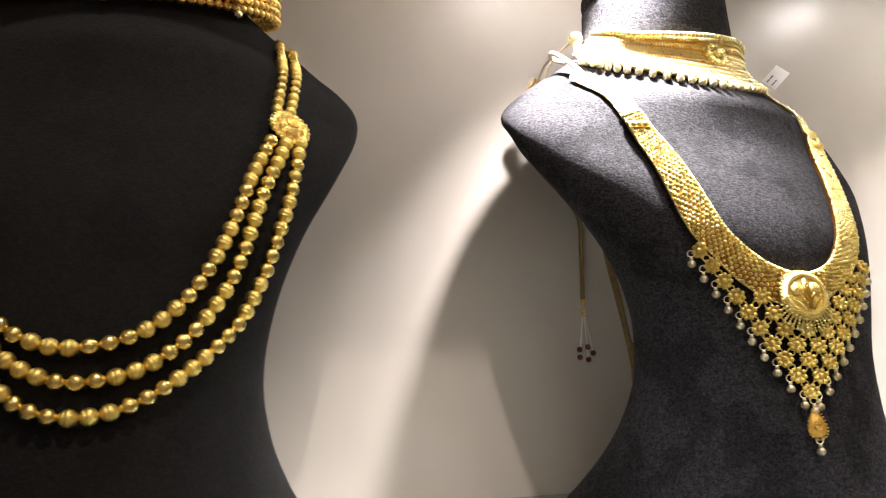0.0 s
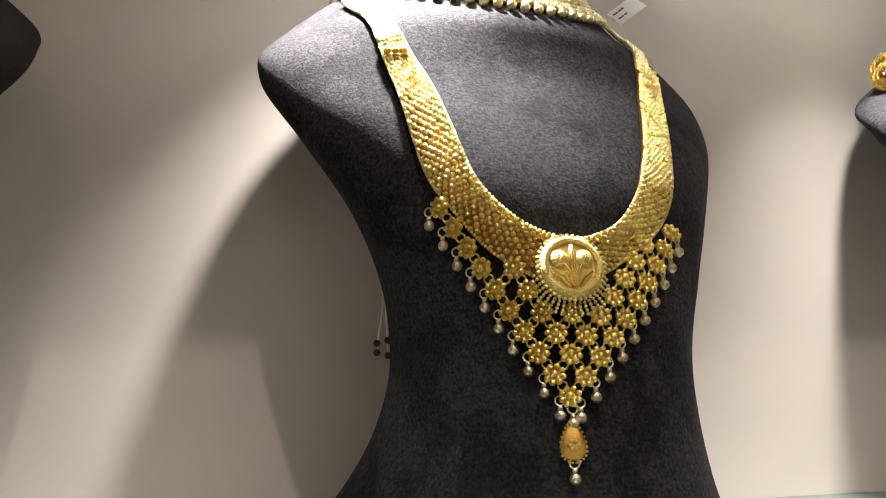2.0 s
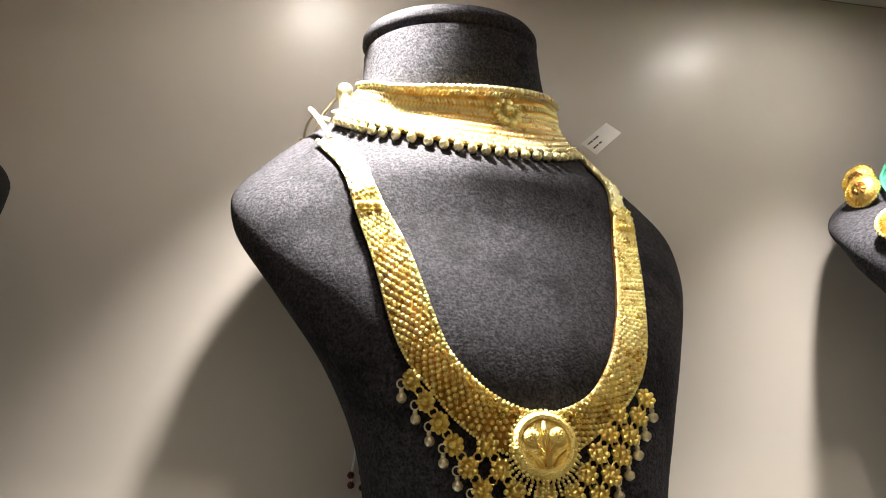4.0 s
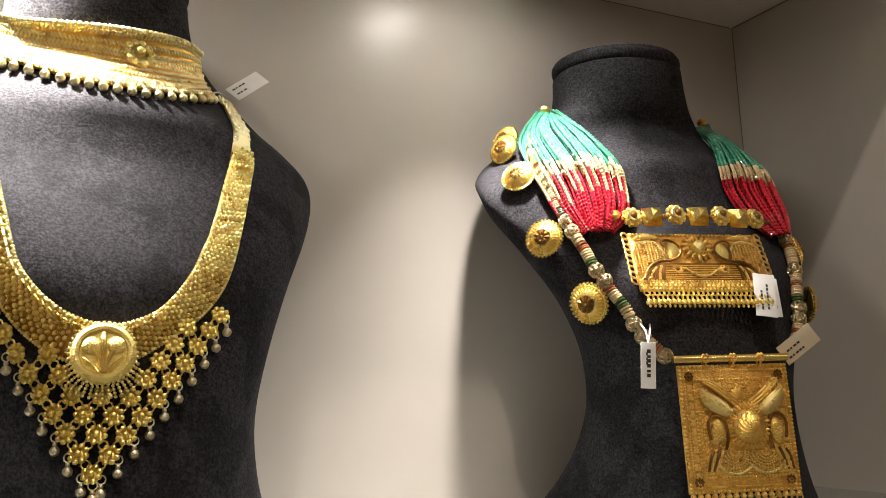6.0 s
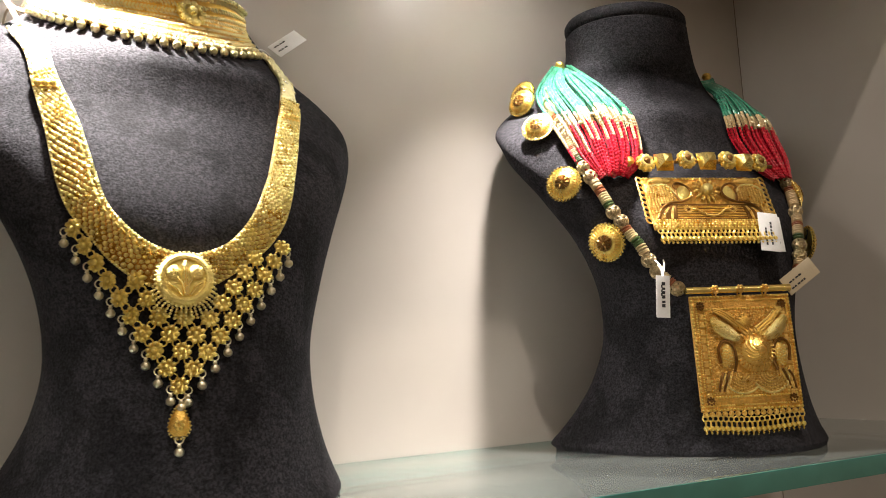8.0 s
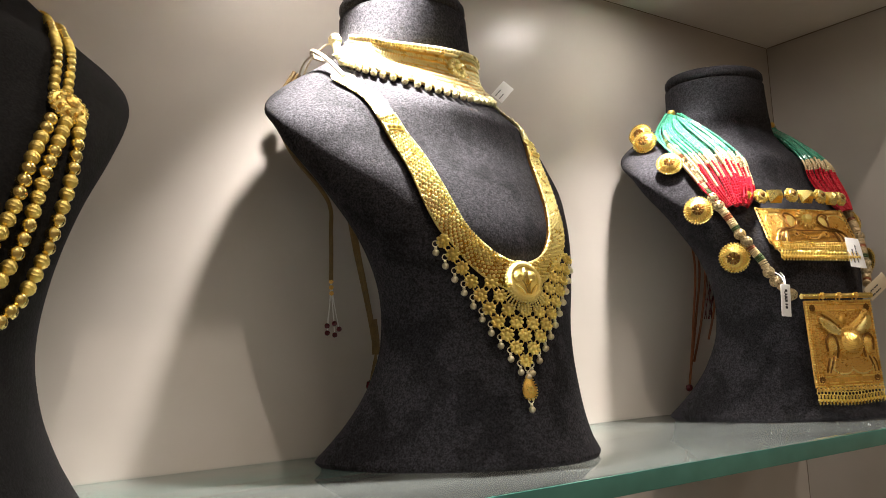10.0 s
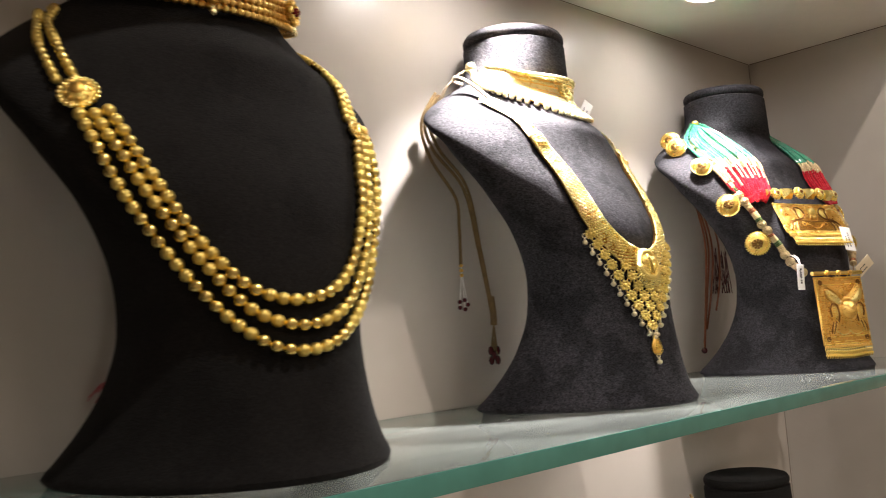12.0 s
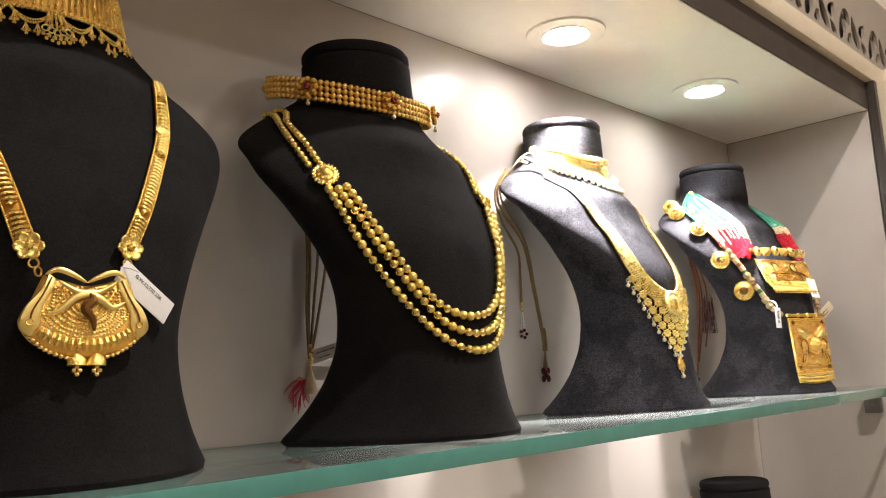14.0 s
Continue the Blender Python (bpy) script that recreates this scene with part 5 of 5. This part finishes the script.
for sx in (-1, 1):
    for k in range(12):
        part("border_stud", Geo().box((-0.0014, -0.0016, 0), (0.0014, 0.0016, 0.0012), 0.0004), PLATE_GOLD, pl, m=pose(sx * (w / 2 - 0.0055), h / 2 - 0.012 - k * 0.0044, 0.0006))
    for sy in (-1, 1):
        part("corner_flower", flower_mesh("corner_flower", DARK_GOLD, 0.0028, 8), DARK_GOLD, pl, m=pose(sx * (w / 2 - 0.0056), sy * (h / 2 - 0.0058), 0.0012))
    keys = [(sx * x * (1 if sx < 0 else 0.86), y, z) for x, y, z in ((0.0072, 0.0068, 0.0018), (0.0135, 0.0098, 0.0030), (0.0195, 0.0142, 0.0030), (0.0240, 0.0200, 0.0016))]
    part("wing_feather", petal_bar(keys, 0.0036, 0.0017), PLATE_GOLD, pl)
    line = spline(keys, 28)
    for q in range(3, 27):
        d = (line[q + 1] - line[q - 1]).normalized()
        side, wide = Vector((-d.y, d.x, 0)), 0.0034 * (0.12 + math.sin(math.pi * q / 28) ** 0.7)
        part("wing_rib", Geo().tube([line[q] + side * (wide * c) + Vector((0, 0, 0.0019 * math.sqrt(1 - c * c) + 0.0001)) for c in (-0.95, -0.5, 0, 0.5, 0.95)], 0.00034, 4), PALE_GOLD, pl)
    for k in range(3):
        part("wing_band", Geo().tube(spline([(sx * (0.0046 - 0.0010 * k), 0.0106 + 0.0012 * k, 0.0016), (sx * (0.0105 - 0.0006 * k), 0.0150 + 0.0014 * k, 0.0028), (sx * (0.0165 - 0.0002 * k) * (1 if sx < 0 else 0.9), 0.0198 + 0.0014 * k, 0.0028), (sx * 0.0215 * (1 if sx < 0 else 0.9), 0.0232 + 0.0008 * k, 0.0014)], 24), 0.0008, 6), OLD_GOLD if k == 1 else PLATE_GOLD, pl)
    part("leaf_scroll", dish(0.0052, 0.0026, 16, pose(sx * 0.0160, -0.0020, 0.0006, 0, 0, sx * 10) @ Matrix.Diagonal((0.80, 1.35, 1, 1))), OLD_GOLD, pl)
    g = Geo()
    for k in range(40):
        a, r = 2.4 * k, 0.0048 * math.sqrt((k + 0.5) / 40)
        g.ball(0.00058, 5, pose(sx * 0.0160 + 0.80 * r * math.cos(a), -0.0020 + 1.3 * r * math.sin(a), 0.0034 - 70 * r * r))
    part("leaf_relief", g, PALE_GOLD, pl, kind="stuff")
    part("scroll_line", Geo().tube(spline([(sx * 0.0128, -0.0110, 0.0018), (sx * 0.0112, -0.0040, 0.0022), (sx * 0.0128, 0.0042, 0.0024), (sx * 0.0178, 0.0062, 0.0024), (sx * 0.0212, 0.0020, 0.0022), (sx * 0.0204, -0.0060, 0.0018)], 34), 0.0008, 6), BROWN_GOLD, pl)
    for k in range(4):
        part("tail_flute", Geo().tube(spline([(sx * (0.0140 + 0.0018 * k), -0.0100 - 0.0004 * k, 0.0016), (sx * (0.0160 + 0.0018 * k), -0.0150, 0.0018), (sx * (0.0188 + 0.0014 * k), -0.0215, 0.0010)], 12), 0.0007, 5), BROWN_GOLD if k % 2 else PLATE_GOLD, pl)
    g = Geo()
    for r in range(6):
        for k in range(11 + 2 * r):
            a, rr = radians(180 + 180 * k / (10 + 2 * r)), 0.0022 + 0.0016 * r
            x = sx * 0.0085 + rr * math.cos(a) * 1.05
            if x * sx > 0.0004 and abs(x) < 0.0150:
                g.ball(0.00078, 5, pose(x, -0.0125 + rr * math.sin(a) * 0.95, 0.0013))
    part("fan_relief", g, PLATE_GOLD, pl, kind="stuff")
    part("fan_edge", Geo().tube([(sx * 0.0085 + 0.0112 * math.cos(radians(a)), -0.0125 + 0.0106 * math.sin(radians(a)), 0.0014) for a in (range(190, 330, 10) if sx < 0 else range(210, 352, 10))], 0.0007, 5), PALE_GOLD, pl)
part("top_fan", dish(0.0042, 0.0014, 18, pose(-0.0030, 0.0165, 0.0006)), OLD_GOLD, pl)
for k in range(12):
    a = radians(k * 30)
    part("fan_petal", Geo().ball(0.0008, 6, pose(-0.0030 + 0.0042 * math.cos(a), 0.0165 + 0.0042 * math.sin(a), 0.0012, 0, 0, k * 30) @ Matrix.Diagonal((1.8, 0.8, 1, 1))), PLATE_GOLD, pl)
bs = part("plate_boss", Geo().lathe([(0.0118, 0.0004), (0.0116, 0.0020), (0.0092, 0.0024), (0.0082, 0.0030), (0.0068, 0.0064), (0.0040, 0.0092), (0.0018, 0.0100), (1e-5, 0.0102)], 32), PLATE_GOLD, pl, "domed boss ringed with ribs", m=pose(0.0006, 0.0005, 0))
RIBB = Geo().tube([(0.0088, 0, 0.0030), (0.0104, 0, 0.0032), (0.0119, 0, 0.0016)], 0.00075, 5).mesh("boss_rib", PLATE_GOLD)
for k in range(30):
    part("boss_rib", RIBB, PLATE_GOLD, bs, m=pose(0, 0, 0, 0, 0, 12 * k))
SPI = Geo().tube([((0.0076 - 0.0052 * s) * math.cos(s * 1.3), (0.0076 - 0.0052 * s) * math.sin(s * 1.3), 0.0056 + 0.0046 * s) for s in (0, 0.2, 0.4, 0.6, 0.8, 1.0)], 0.0005, 5).mesh("boss_swirl", OLD_GOLD)
for k in range(14):
    part("boss_swirl", SPI, OLD_GOLD, bs, m=pose(0, 0, 0, 0, 0, k * 360 / 14))
rnd = random.Random(3)
g = Geo()
for k in range(1500):
    x, y = rnd.uniform(-w / 2 + 0.009, w / 2 - 0.009), rnd.uniform(-h / 2 + 0.009, h / 2 - 0.009)
    if x * x + y * y > 0.0125**2:
        g.ball(rnd.uniform(0.0004, 0.0007), 5, pose(x, y, 0.0008))
part("stippling", g, PLATE_GOLD, pl, kind="stuff")
for k in range(16):
    part("foot_bead", Geo().ball(0.0017, 8), PLATE_GOLD, pl, m=pose(-w / 2 + w * (k + 0.5) / 16, -h / 2 - 0.0014, 0.0008))
for ob in pl.children:
    if ob.name.split(".")[0] in ("wing_feather", "wing_rib", "wing_band", "leaf_scroll", "leaf_relief", "scroll_line", "tail_flute", "fan_petal", "top_fan", "fan_relief", "fan_edge", "plate_boss"):
        ob.location.x += 0.0042
fringe(pl, w, -h / 2 - 0.0026, 20, 0.0100, 0.0008)

# tags on D
t1 = thing("price_tag", "small white plastic tag with handwriting on a string", "price tag", "price tags", at=POSES["D"])
m = frame_at(Vector((-0.0595, -0.1120, 0.0900)), (-0.25, -1, 0.05), (-0.09, 0, -1))
card("card", t1, 0.0080, 0.0240, m, [(0.0002, 0.0010, 0.0019, 0.0150), (-0.0008, 0.0035, 0.0008, 0.0070)])
for dx in (-0.0012, 0.0016):
    part("thread", cord([(-0.0530 + dx * 2, -0.1010, 0.1120), (-0.0560 + dx, -0.1080, 0.1080), (-0.0585, -0.1118, 0.1015)], 0.0005), PAPER, t1)
t2 = thing("price_tag", "pair of white card price tags on the gold plate", "price tag", "price tags", at=POSES["D"])
m = frame_at(Vector((0.0105, -0.1215, 0.1255)), (-0.25, -1, 0.40), (-0.16, 0, -1))
card("card", t2, 0.0118, 0.0260, m, [(-0.0020, -0.003, 0.0010, 0.013), (0.0012, -0.001, 0.0010, 0.016)])
m = frame_at(Vector((0.0155, -0.1200, 0.1245)), (-0.25, -1, 0.40), (-0.10, 0, -1))
card("card", t2, 0.0095, 0.0235, m, [(0.002, 0.0, 0.0010, 0.014)])
t3 = thing("price_tag", "cream card price tag by the square plate", "price tag", "price tags", at=POSES["D"])
m = facing((0.0235, -0.1280, 0.0985), (-0.2, -1, 0.1), (0.0237, -0.0035, 0.0155))
card("card", t3, 0.0240, 0.0112, m, [(-0.0035, -0.0028, 0.012, 0.0010), (-0.0035, 0.0008, 0.010, 0.0010)], CREAMCARD)

# ---- downlights ----
for lx, ly in LAMPS:
    dl = thing("downlight", "round recessed ceiling downlight, lit, white trim ring", "downlight", "downlights in the niche", at=pose(lx, ly, CEIL))
    part("trim_ring", Geo().rings([[(r * math.cos(k * math.tau / 48), r * math.sin(k * math.tau / 48), z) for k in range(48)] for r, z in ((0.0205, 0.0), (0.0212, -0.0008), (0.0225, -0.0034), (0.0242, -0.0042), (0.0250, -0.0026), (0.0370, -0.0030), (0.0398, -0.0024), (0.0402, -0.0002))], cap=False), CEILING, dl)
    part("diffuser", Geo().lathe([(0.0210, -0.0004), (0.0180, -0.0022), (0.0090, -0.0036), (1e-5, -0.0038)], 40), LIT, dl, "glowing white diffuser")

# ---- edge of the shelf, fixings, dust ----
part("polished_edge", Geo().box((LEFT + 0.001, 0.5362, SHELF - 0.0108), (END - 0.001, 0.5379, SHELF - 0.0004), 0.0006), EDGE, shelf, "green polished front edge")
part("rear_edge", Geo().box((LEFT + 0.001, WALL - 0.0008, SHELF - 0.0112), (END - 0.001, WALL - 0.0001, SHELF - 0.0002)), EDGE, shelf, "green rear edge")
for x in (END - 0.006,):
    br = thing("shelf_bracket", "small brushed steel shelf bracket under the glass", "bracket")
    part("bracket_block", Geo().box((END - 0.014, 0.574, SHELF - 0.036), (END - 0.0005, 0.594, SHELF - 0.0118), 0.0015), STEEL, br)
    part("bracket_pin", Geo().lathe([(0.003, 0), (0.003, 0.002), (0.002, 0.003), (1e-5, 0.003)], 12, pose(END - 0.014, 0.584, SHELF - 0.026, 0, -90, 0)), STEEL, br)
rnd = random.Random(8)
g = Geo()
for k in range(34):
    x, y = rnd.gauss(0.93, 0.05), rnd.uniform(0.545, 0.60)
    r = rnd.uniform(0.00008, 0.00022)
    g.ball(r, 5, pose(x, y, SHELF + r * 0.3) @ Matrix.Diagonal((1.4, 1, 0.4, 1)))
solid("dust", g, PAPER, "white dust and lint specks on the glass shelf", "dust", "stuff")

# ---- cords behind the busts ----
def hanging(name, label, keys_list, mat, r):
    th = thing(name, label, "cord")
    for keys in keys_list:
        part("cord", cord(keys, r), mat, th)
    return th


dori = hanging("tie_cords", "golden brown tie cords hanging behind the bust, with bead tassels", [
    [(0.640, 0.728, 1.548), (0.634, 0.736, 1.530), (0.648, 0.741, 1.508), (0.680, 0.744, 1.479), (0.691, 0.744, 1.428), (0.698, 0.744, 1.390), (0.701, 0.744, 1.372)],
    [(0.640, 0.730, 1.548), (0.631, 0.737, 1.528), (0.643, 0.742, 1.506), (0.677, 0.745, 1.478), (0.689, 0.745, 1.430), (0.697, 0.745, 1.392), (0.700, 0.745, 1.374)],
    [(0.638, 0.730, 1.550), (0.628, 0.738, 1.526), (0.640, 0.743, 1.500), (0.668, 0.746, 1.470), (0.670, 0.746, 1.446), (0.669, 0.746, 1.414)],
], CORD, 0.0014)
part("cord_sleeve", cord([(0.6995, 0.744, 1.388), (0.7010, 0.744, 1.374), (0.7008, 0.744, 1.364)], 0.0028, 10, 8), CORD, dori)
for k in range(6):
    a = k * math.tau / 6
    q = Vector((0.6985 + 0.004 * math.cos(a), 0.7435 + 0.002 * math.sin(a), 1.343 - 0.004 * (k % 3)))
    part("tassel_thread", cord([(0.7008, 0.744, 1.365), (0.6998 + 0.002 * math.cos(a), 0.744, 1.354), q], 0.0006, 10, 5), CORD, dori)
    part("tassel_bead", Geo().ball(0.0031, 8, Matrix.Translation(q) @ Matrix.Diagonal((0.8, 0.8, 1.3, 1))), MAROON, dori, "dark red tassel bead")
for k in range(5):
    a = k * math.tau / 5
    q = Vector((0.6690 + 0.0050 * math.cos(a), 0.746, 1.382 + 0.004 * math.sin(a)))
    part("tassel_thread", cord([(0.669, 0.746, 1.414), (0.6690 + 0.002 * math.cos(a), 0.746, 1.398), q], 0.0004, 10, 5), PAPER, dori)
    part("tassel_bead", Geo().ball(0.0019, 8, Matrix.Translation(q)), MAROON, dori)
for k in range(3):
    part("tassel_bead", Geo().ball(0.0017, 8, Matrix.Translation((0.669, 0.746, 1.406 + 0.004 * k))), OLD_GOLD, dori)

dori_b = hanging("tie_cords", "golden brown tie cords with a beaded end behind the black bust", [
    [(0.372, 0.728, 1.530), (0.386, 0.740, 1.490), (0.391, 0.744, 1.446), (0.3885, 0.744, 1.404), (0.3895, 0.744, 1.362)],
    [(0.376, 0.728, 1.530), (0.390, 0.741, 1.490), (0.3945, 0.745, 1.446), (0.3915, 0.745, 1.404), (0.3903, 0.745, 1.362)],
    [(0.384, 0.728, 1.530), (0.399, 0.741, 1.490), (0.4020, 0.744, 1.450), (0.3965, 0.744, 1.410), (0.3910, 0.744, 1.364)],
    [(0.392, 0.728, 1.530), (0.408, 0.741, 1.490), (0.4110, 0.744, 1.450), (0.4030, 0.744, 1.408), (0.3920, 0.744, 1.366)],
], CORD, 0.0012)
part("thread_cone", Geo().lathe([(0.0050, 0.0), (0.0052, 0.004), (0.0040, 0.010), (0.0022, 0.016), (0.0014, 0.022)], 12, pose(0.3893, 0.743, 1.334)), CREAMBEAD, dori_b, "wound cream and gold cone end")
for k in range(5):
    part("bead", Geo().ball(0.0017, 8, pose(0.3900 + 0.0012 * (k % 2), 0.743, 1.358 + 0.0034 * k)), OLD_GOLD, dori_b)
g, rnd = Geo(), random.Random(4)
for k in range(60):
    a, s = rnd.uniform(0, math.tau), rnd.uniform(0.5, 1)
    g.tube([(0.386, 0.745, 1.345), (0.380 + 0.008 * s * math.cos(a), 0.746, 1.338 + 0.010 * s * math.sin(a)), (0.378 + 0.012 * s * math.cos(a + 0.3), 0.746 + 0.002 * math.sin(3 * a), 1.332 + 0.013 * s * math.sin(a + 0.3))], 0.0003, 4)
part("red_tuft", g, PINK, dori_b, "loose red thread tuft", "stuff")
t4 = thing("price_tag", "white card price tag hanging behind the black bust", "price tag", "price tags")
card("card", t4, 0.024, 0.011, frame_at(Vector((0.4050, 0.742, 1.366)), (-0.7, -0.7, 0.1), (0.35, 0, -0.94)), [(0, 0.002, 0.016, 0.0009), (-0.002, -0.002, 0.010, 0.0009)])
card("card", t4, 0.020, 0.011, frame_at(Vector((0.4000, 0.743, 1.350)), (-0.7, -0.7, 0.1), (-0.2, 0, -0.98)))

dori_d = hanging("tie_cords", "reddish brown tie cords and fringe behind the tasselled bust", [
    [(1.000, 0.730, 1.530), (1.030, 0.738, 1.490), (1.052, 0.742, 1.440), (1.044, 0.743, 1.380), (1.032, 0.743, 1.325)],
    [(1.006, 0.730, 1.530), (1.036, 0.739, 1.490), (1.060, 0.743, 1.440), (1.050, 0.744, 1.385), (1.034, 0.744, 1.330)],
    [(1.012, 0.730, 1.530), (1.042, 0.739, 1.490), (1.068, 0.743, 1.440), (1.060, 0.744, 1.390), (1.042, 0.744, 1.345)],
    [(1.020, 0.730, 1.530), (1.052, 0.739, 1.490), (1.082, 0.743, 1.445), (1.080, 0.744, 1.400), (1.066, 0.744, 1.365)],
], BROWNBEAD, 0.0012)
g = Geo()
for k in range(26):
    x = 1.082 + rnd.uniform(-0.012, 0.020)
    g.tube([(x, 0.744, 1.430 + rnd.uniform(-0.008, 0.008)), (x + rnd.uniform(-0.004, 0.004), 0.745, 1.408), (x + rnd.uniform(-0.008, 0.008), 0.745, 1.384)], 0.0004, 4)
part("fringe", g, MAROON, dori_d, "dark red thread fringe", "stuff")
part("cord_end", Geo().ball(0.0035, 8, pose(1.031, 0.743, 1.322)), MAROON, dori_d)

# ---- lower shelf and its bust ----
LOWER_Z = 0.896
low_shelf = thing("glass_shelf", "clear glass lower shelf with a green polished edge", "shelf")
pane2 = part("glass_pane", Geo().box((LEFT + 0.001, 0.538, LOWER_Z - 0.011), (END - 0.001, WALL - 0.001, LOWER_Z), 0.0012), GLASS, low_shelf)
part("polished_edge", Geo().box((LEFT + 0.001, 0.5362, LOWER_Z - 0.0108), (END - 0.001, 0.5379, LOWER_Z - 0.0004), 0.0006), EDGE, low_shelf)
for ob in shelf.children:
    if ob.name.startswith("glass_pane"):
        ob.visible_shadow = False
E_POSE = pose(1.007, 0.700, LOWER_Z, 0, 0, -4)
ob = tagged(new("necklace_bust", me_velvet), "black velvet necklace bust on the lower shelf", "display bust", "busts on the shelf")
ob.matrix_world = E_POSE
plate_choker = thing("plate_choker", "broad gold plate choker with a beaded edge", "necklace", at=E_POSE)
rows = [[round_neck(d, 0.0605 - 0.010 * h, 0.0500 - 0.007 * h, 0.0, 0.250 + 0.030 * h, 0.012) for d in range(-70, 96, 4)] for h in (0, 0.25, 0.5, 0.75, 1)]
part("choker_band", Geo().rings(rows, closed=False, cap=False), OLD_GOLD, plate_choker)
part("bead_edge", beads(rows[-1], 0.0016, 0.0030, 7), BRIGHT_GOLD, plate_choker, kind="stuff")
g, rnd = Geo(), random.Random(6)
for k in range(260):
    d, h = rnd.uniform(-55, 92), rnd.uniform(0.15, 0.85)
    g.ball(rnd.uniform(0.0008, 0.0014), 6, Matrix.Translation(round_neck(d, 0.0610 - 0.010 * h, 0.0505 - 0.007 * h, 0, 0.250 + 0.030 * h, 0.012)))
part("granulation", g, GOLD, plate_choker, kind="stuff")
part("tie_cord", cord([(-0.055, -0.018, 0.262), (-0.064, -0.006, 0.266), (-0.069, 0.006, 0.276), (-0.069, 0.016, 0.290)], 0.0014), CORD, plate_choker)
part("end_knob", Geo().ball(0.0035, 9, pose(-0.0565, -0.016, 0.263)), PAPER, plate_choker)
part("green_string", Geo().tube(spline([(0.050, -0.030, 0.250), (0.066, -0.020, 0.240), (0.080, -0.020, 0.225), (0.090, -0.030, 0.205)], 20), 0.006, 8), GREEN, plate_choker, "green bead bundle")

# ---- pierced panel over the niche ----
def pierced(x0, x1, z0, z1, y):
    data = bpy.data.curves.new("pierced_panel", "CURVE")
    data.dimensions, data.fill_mode, data.extrude = "2D", "BOTH", 0.002

    def loop(pts):
        sp = data.splines.new("POLY")
        sp.points.add(len(pts) - 1)
        for p, (u, v) in zip(sp.points, pts):
            p.co = (u, v, 0, 1)
        sp.use_cyclic_u = True

    loop([(x0, z0), (x1, z0), (x1, z1), (x0, z1)])

    def leaf(cx, cz, l, w, ang, bend):
        c, s, pts = math.cos(ang), math.sin(ang), []
        for side in (1, -1):
            for k in range(9):
                u = k / 9 if side > 0 else 1 - k / 9
                v = side * w * math.sin(math.pi * min(1, u * 1.0)) ** 0.8 * (1 - 0.35 * u) + bend * math.sin(math.pi * u)
                pts.append((cx + l * (u - 0.5) * c - v * s, cz + l * (u - 0.5) * s + v * c))
        loop(pts)

    x, n = x0 + 0.04, 0
    while x < x1 - 0.02:
        for r, z in enumerate(np.arange(z0 + 0.034, z1 - 0.028, 0.058)):
            q, turn = x + (0.028 if r % 2 else 0), 1 if (n + r) % 2 else -1
            if q < x1 - 0.030:
                leaf(q - 0.013, z, 0.054, 0.0150, 1.57 + 0.45 * turn, 0.007 * turn)
                leaf(q + 0.012, z + 0.013, 0.034, 0.0125, 0.6 * turn, -0.005 * turn)
                leaf(q + 0.014, z - 0.013, 0.026, 0.0100, 2.5 * turn, 0.004)
        x, n = x + 0.060, n + 1
    tmp = new("tmp", data)
    me = bpy.data.meshes.new_from_object(tmp)
    bpy.data.objects.remove(tmp)
    me.materials.clear()
    me.materials.append(FRET)
    return me


jali = thing("pierced_panel", "pierced panel of curling leaf cut-outs over black, darkened as in shade", "panel", kind="structure")
part("fretwork", pierced(0.75, END + 0.20, CEIL + 0.0705, CEIL + 0.19, 0), FRET, jali, m=Matrix(((1, 0, 0, 0), (0, 0, -1, 0.5400), (0, 1, 0, 0), (0, 0, 0, 1))))
part("backing", Geo().box((0.75, 0.5455, CEIL + 0.0705), (END + 0.20, 0.5490, CEIL + 0.19)), BLACKCUT, jali, "black backing board")
slab("trim_top_moulding", (0.75, 0.531, CEIL + 0.191), (END + 0.058, 0.5495, CEIL + 0.22), WOVEN, "cream moulding over the pierced panel", "trim", 0.002)
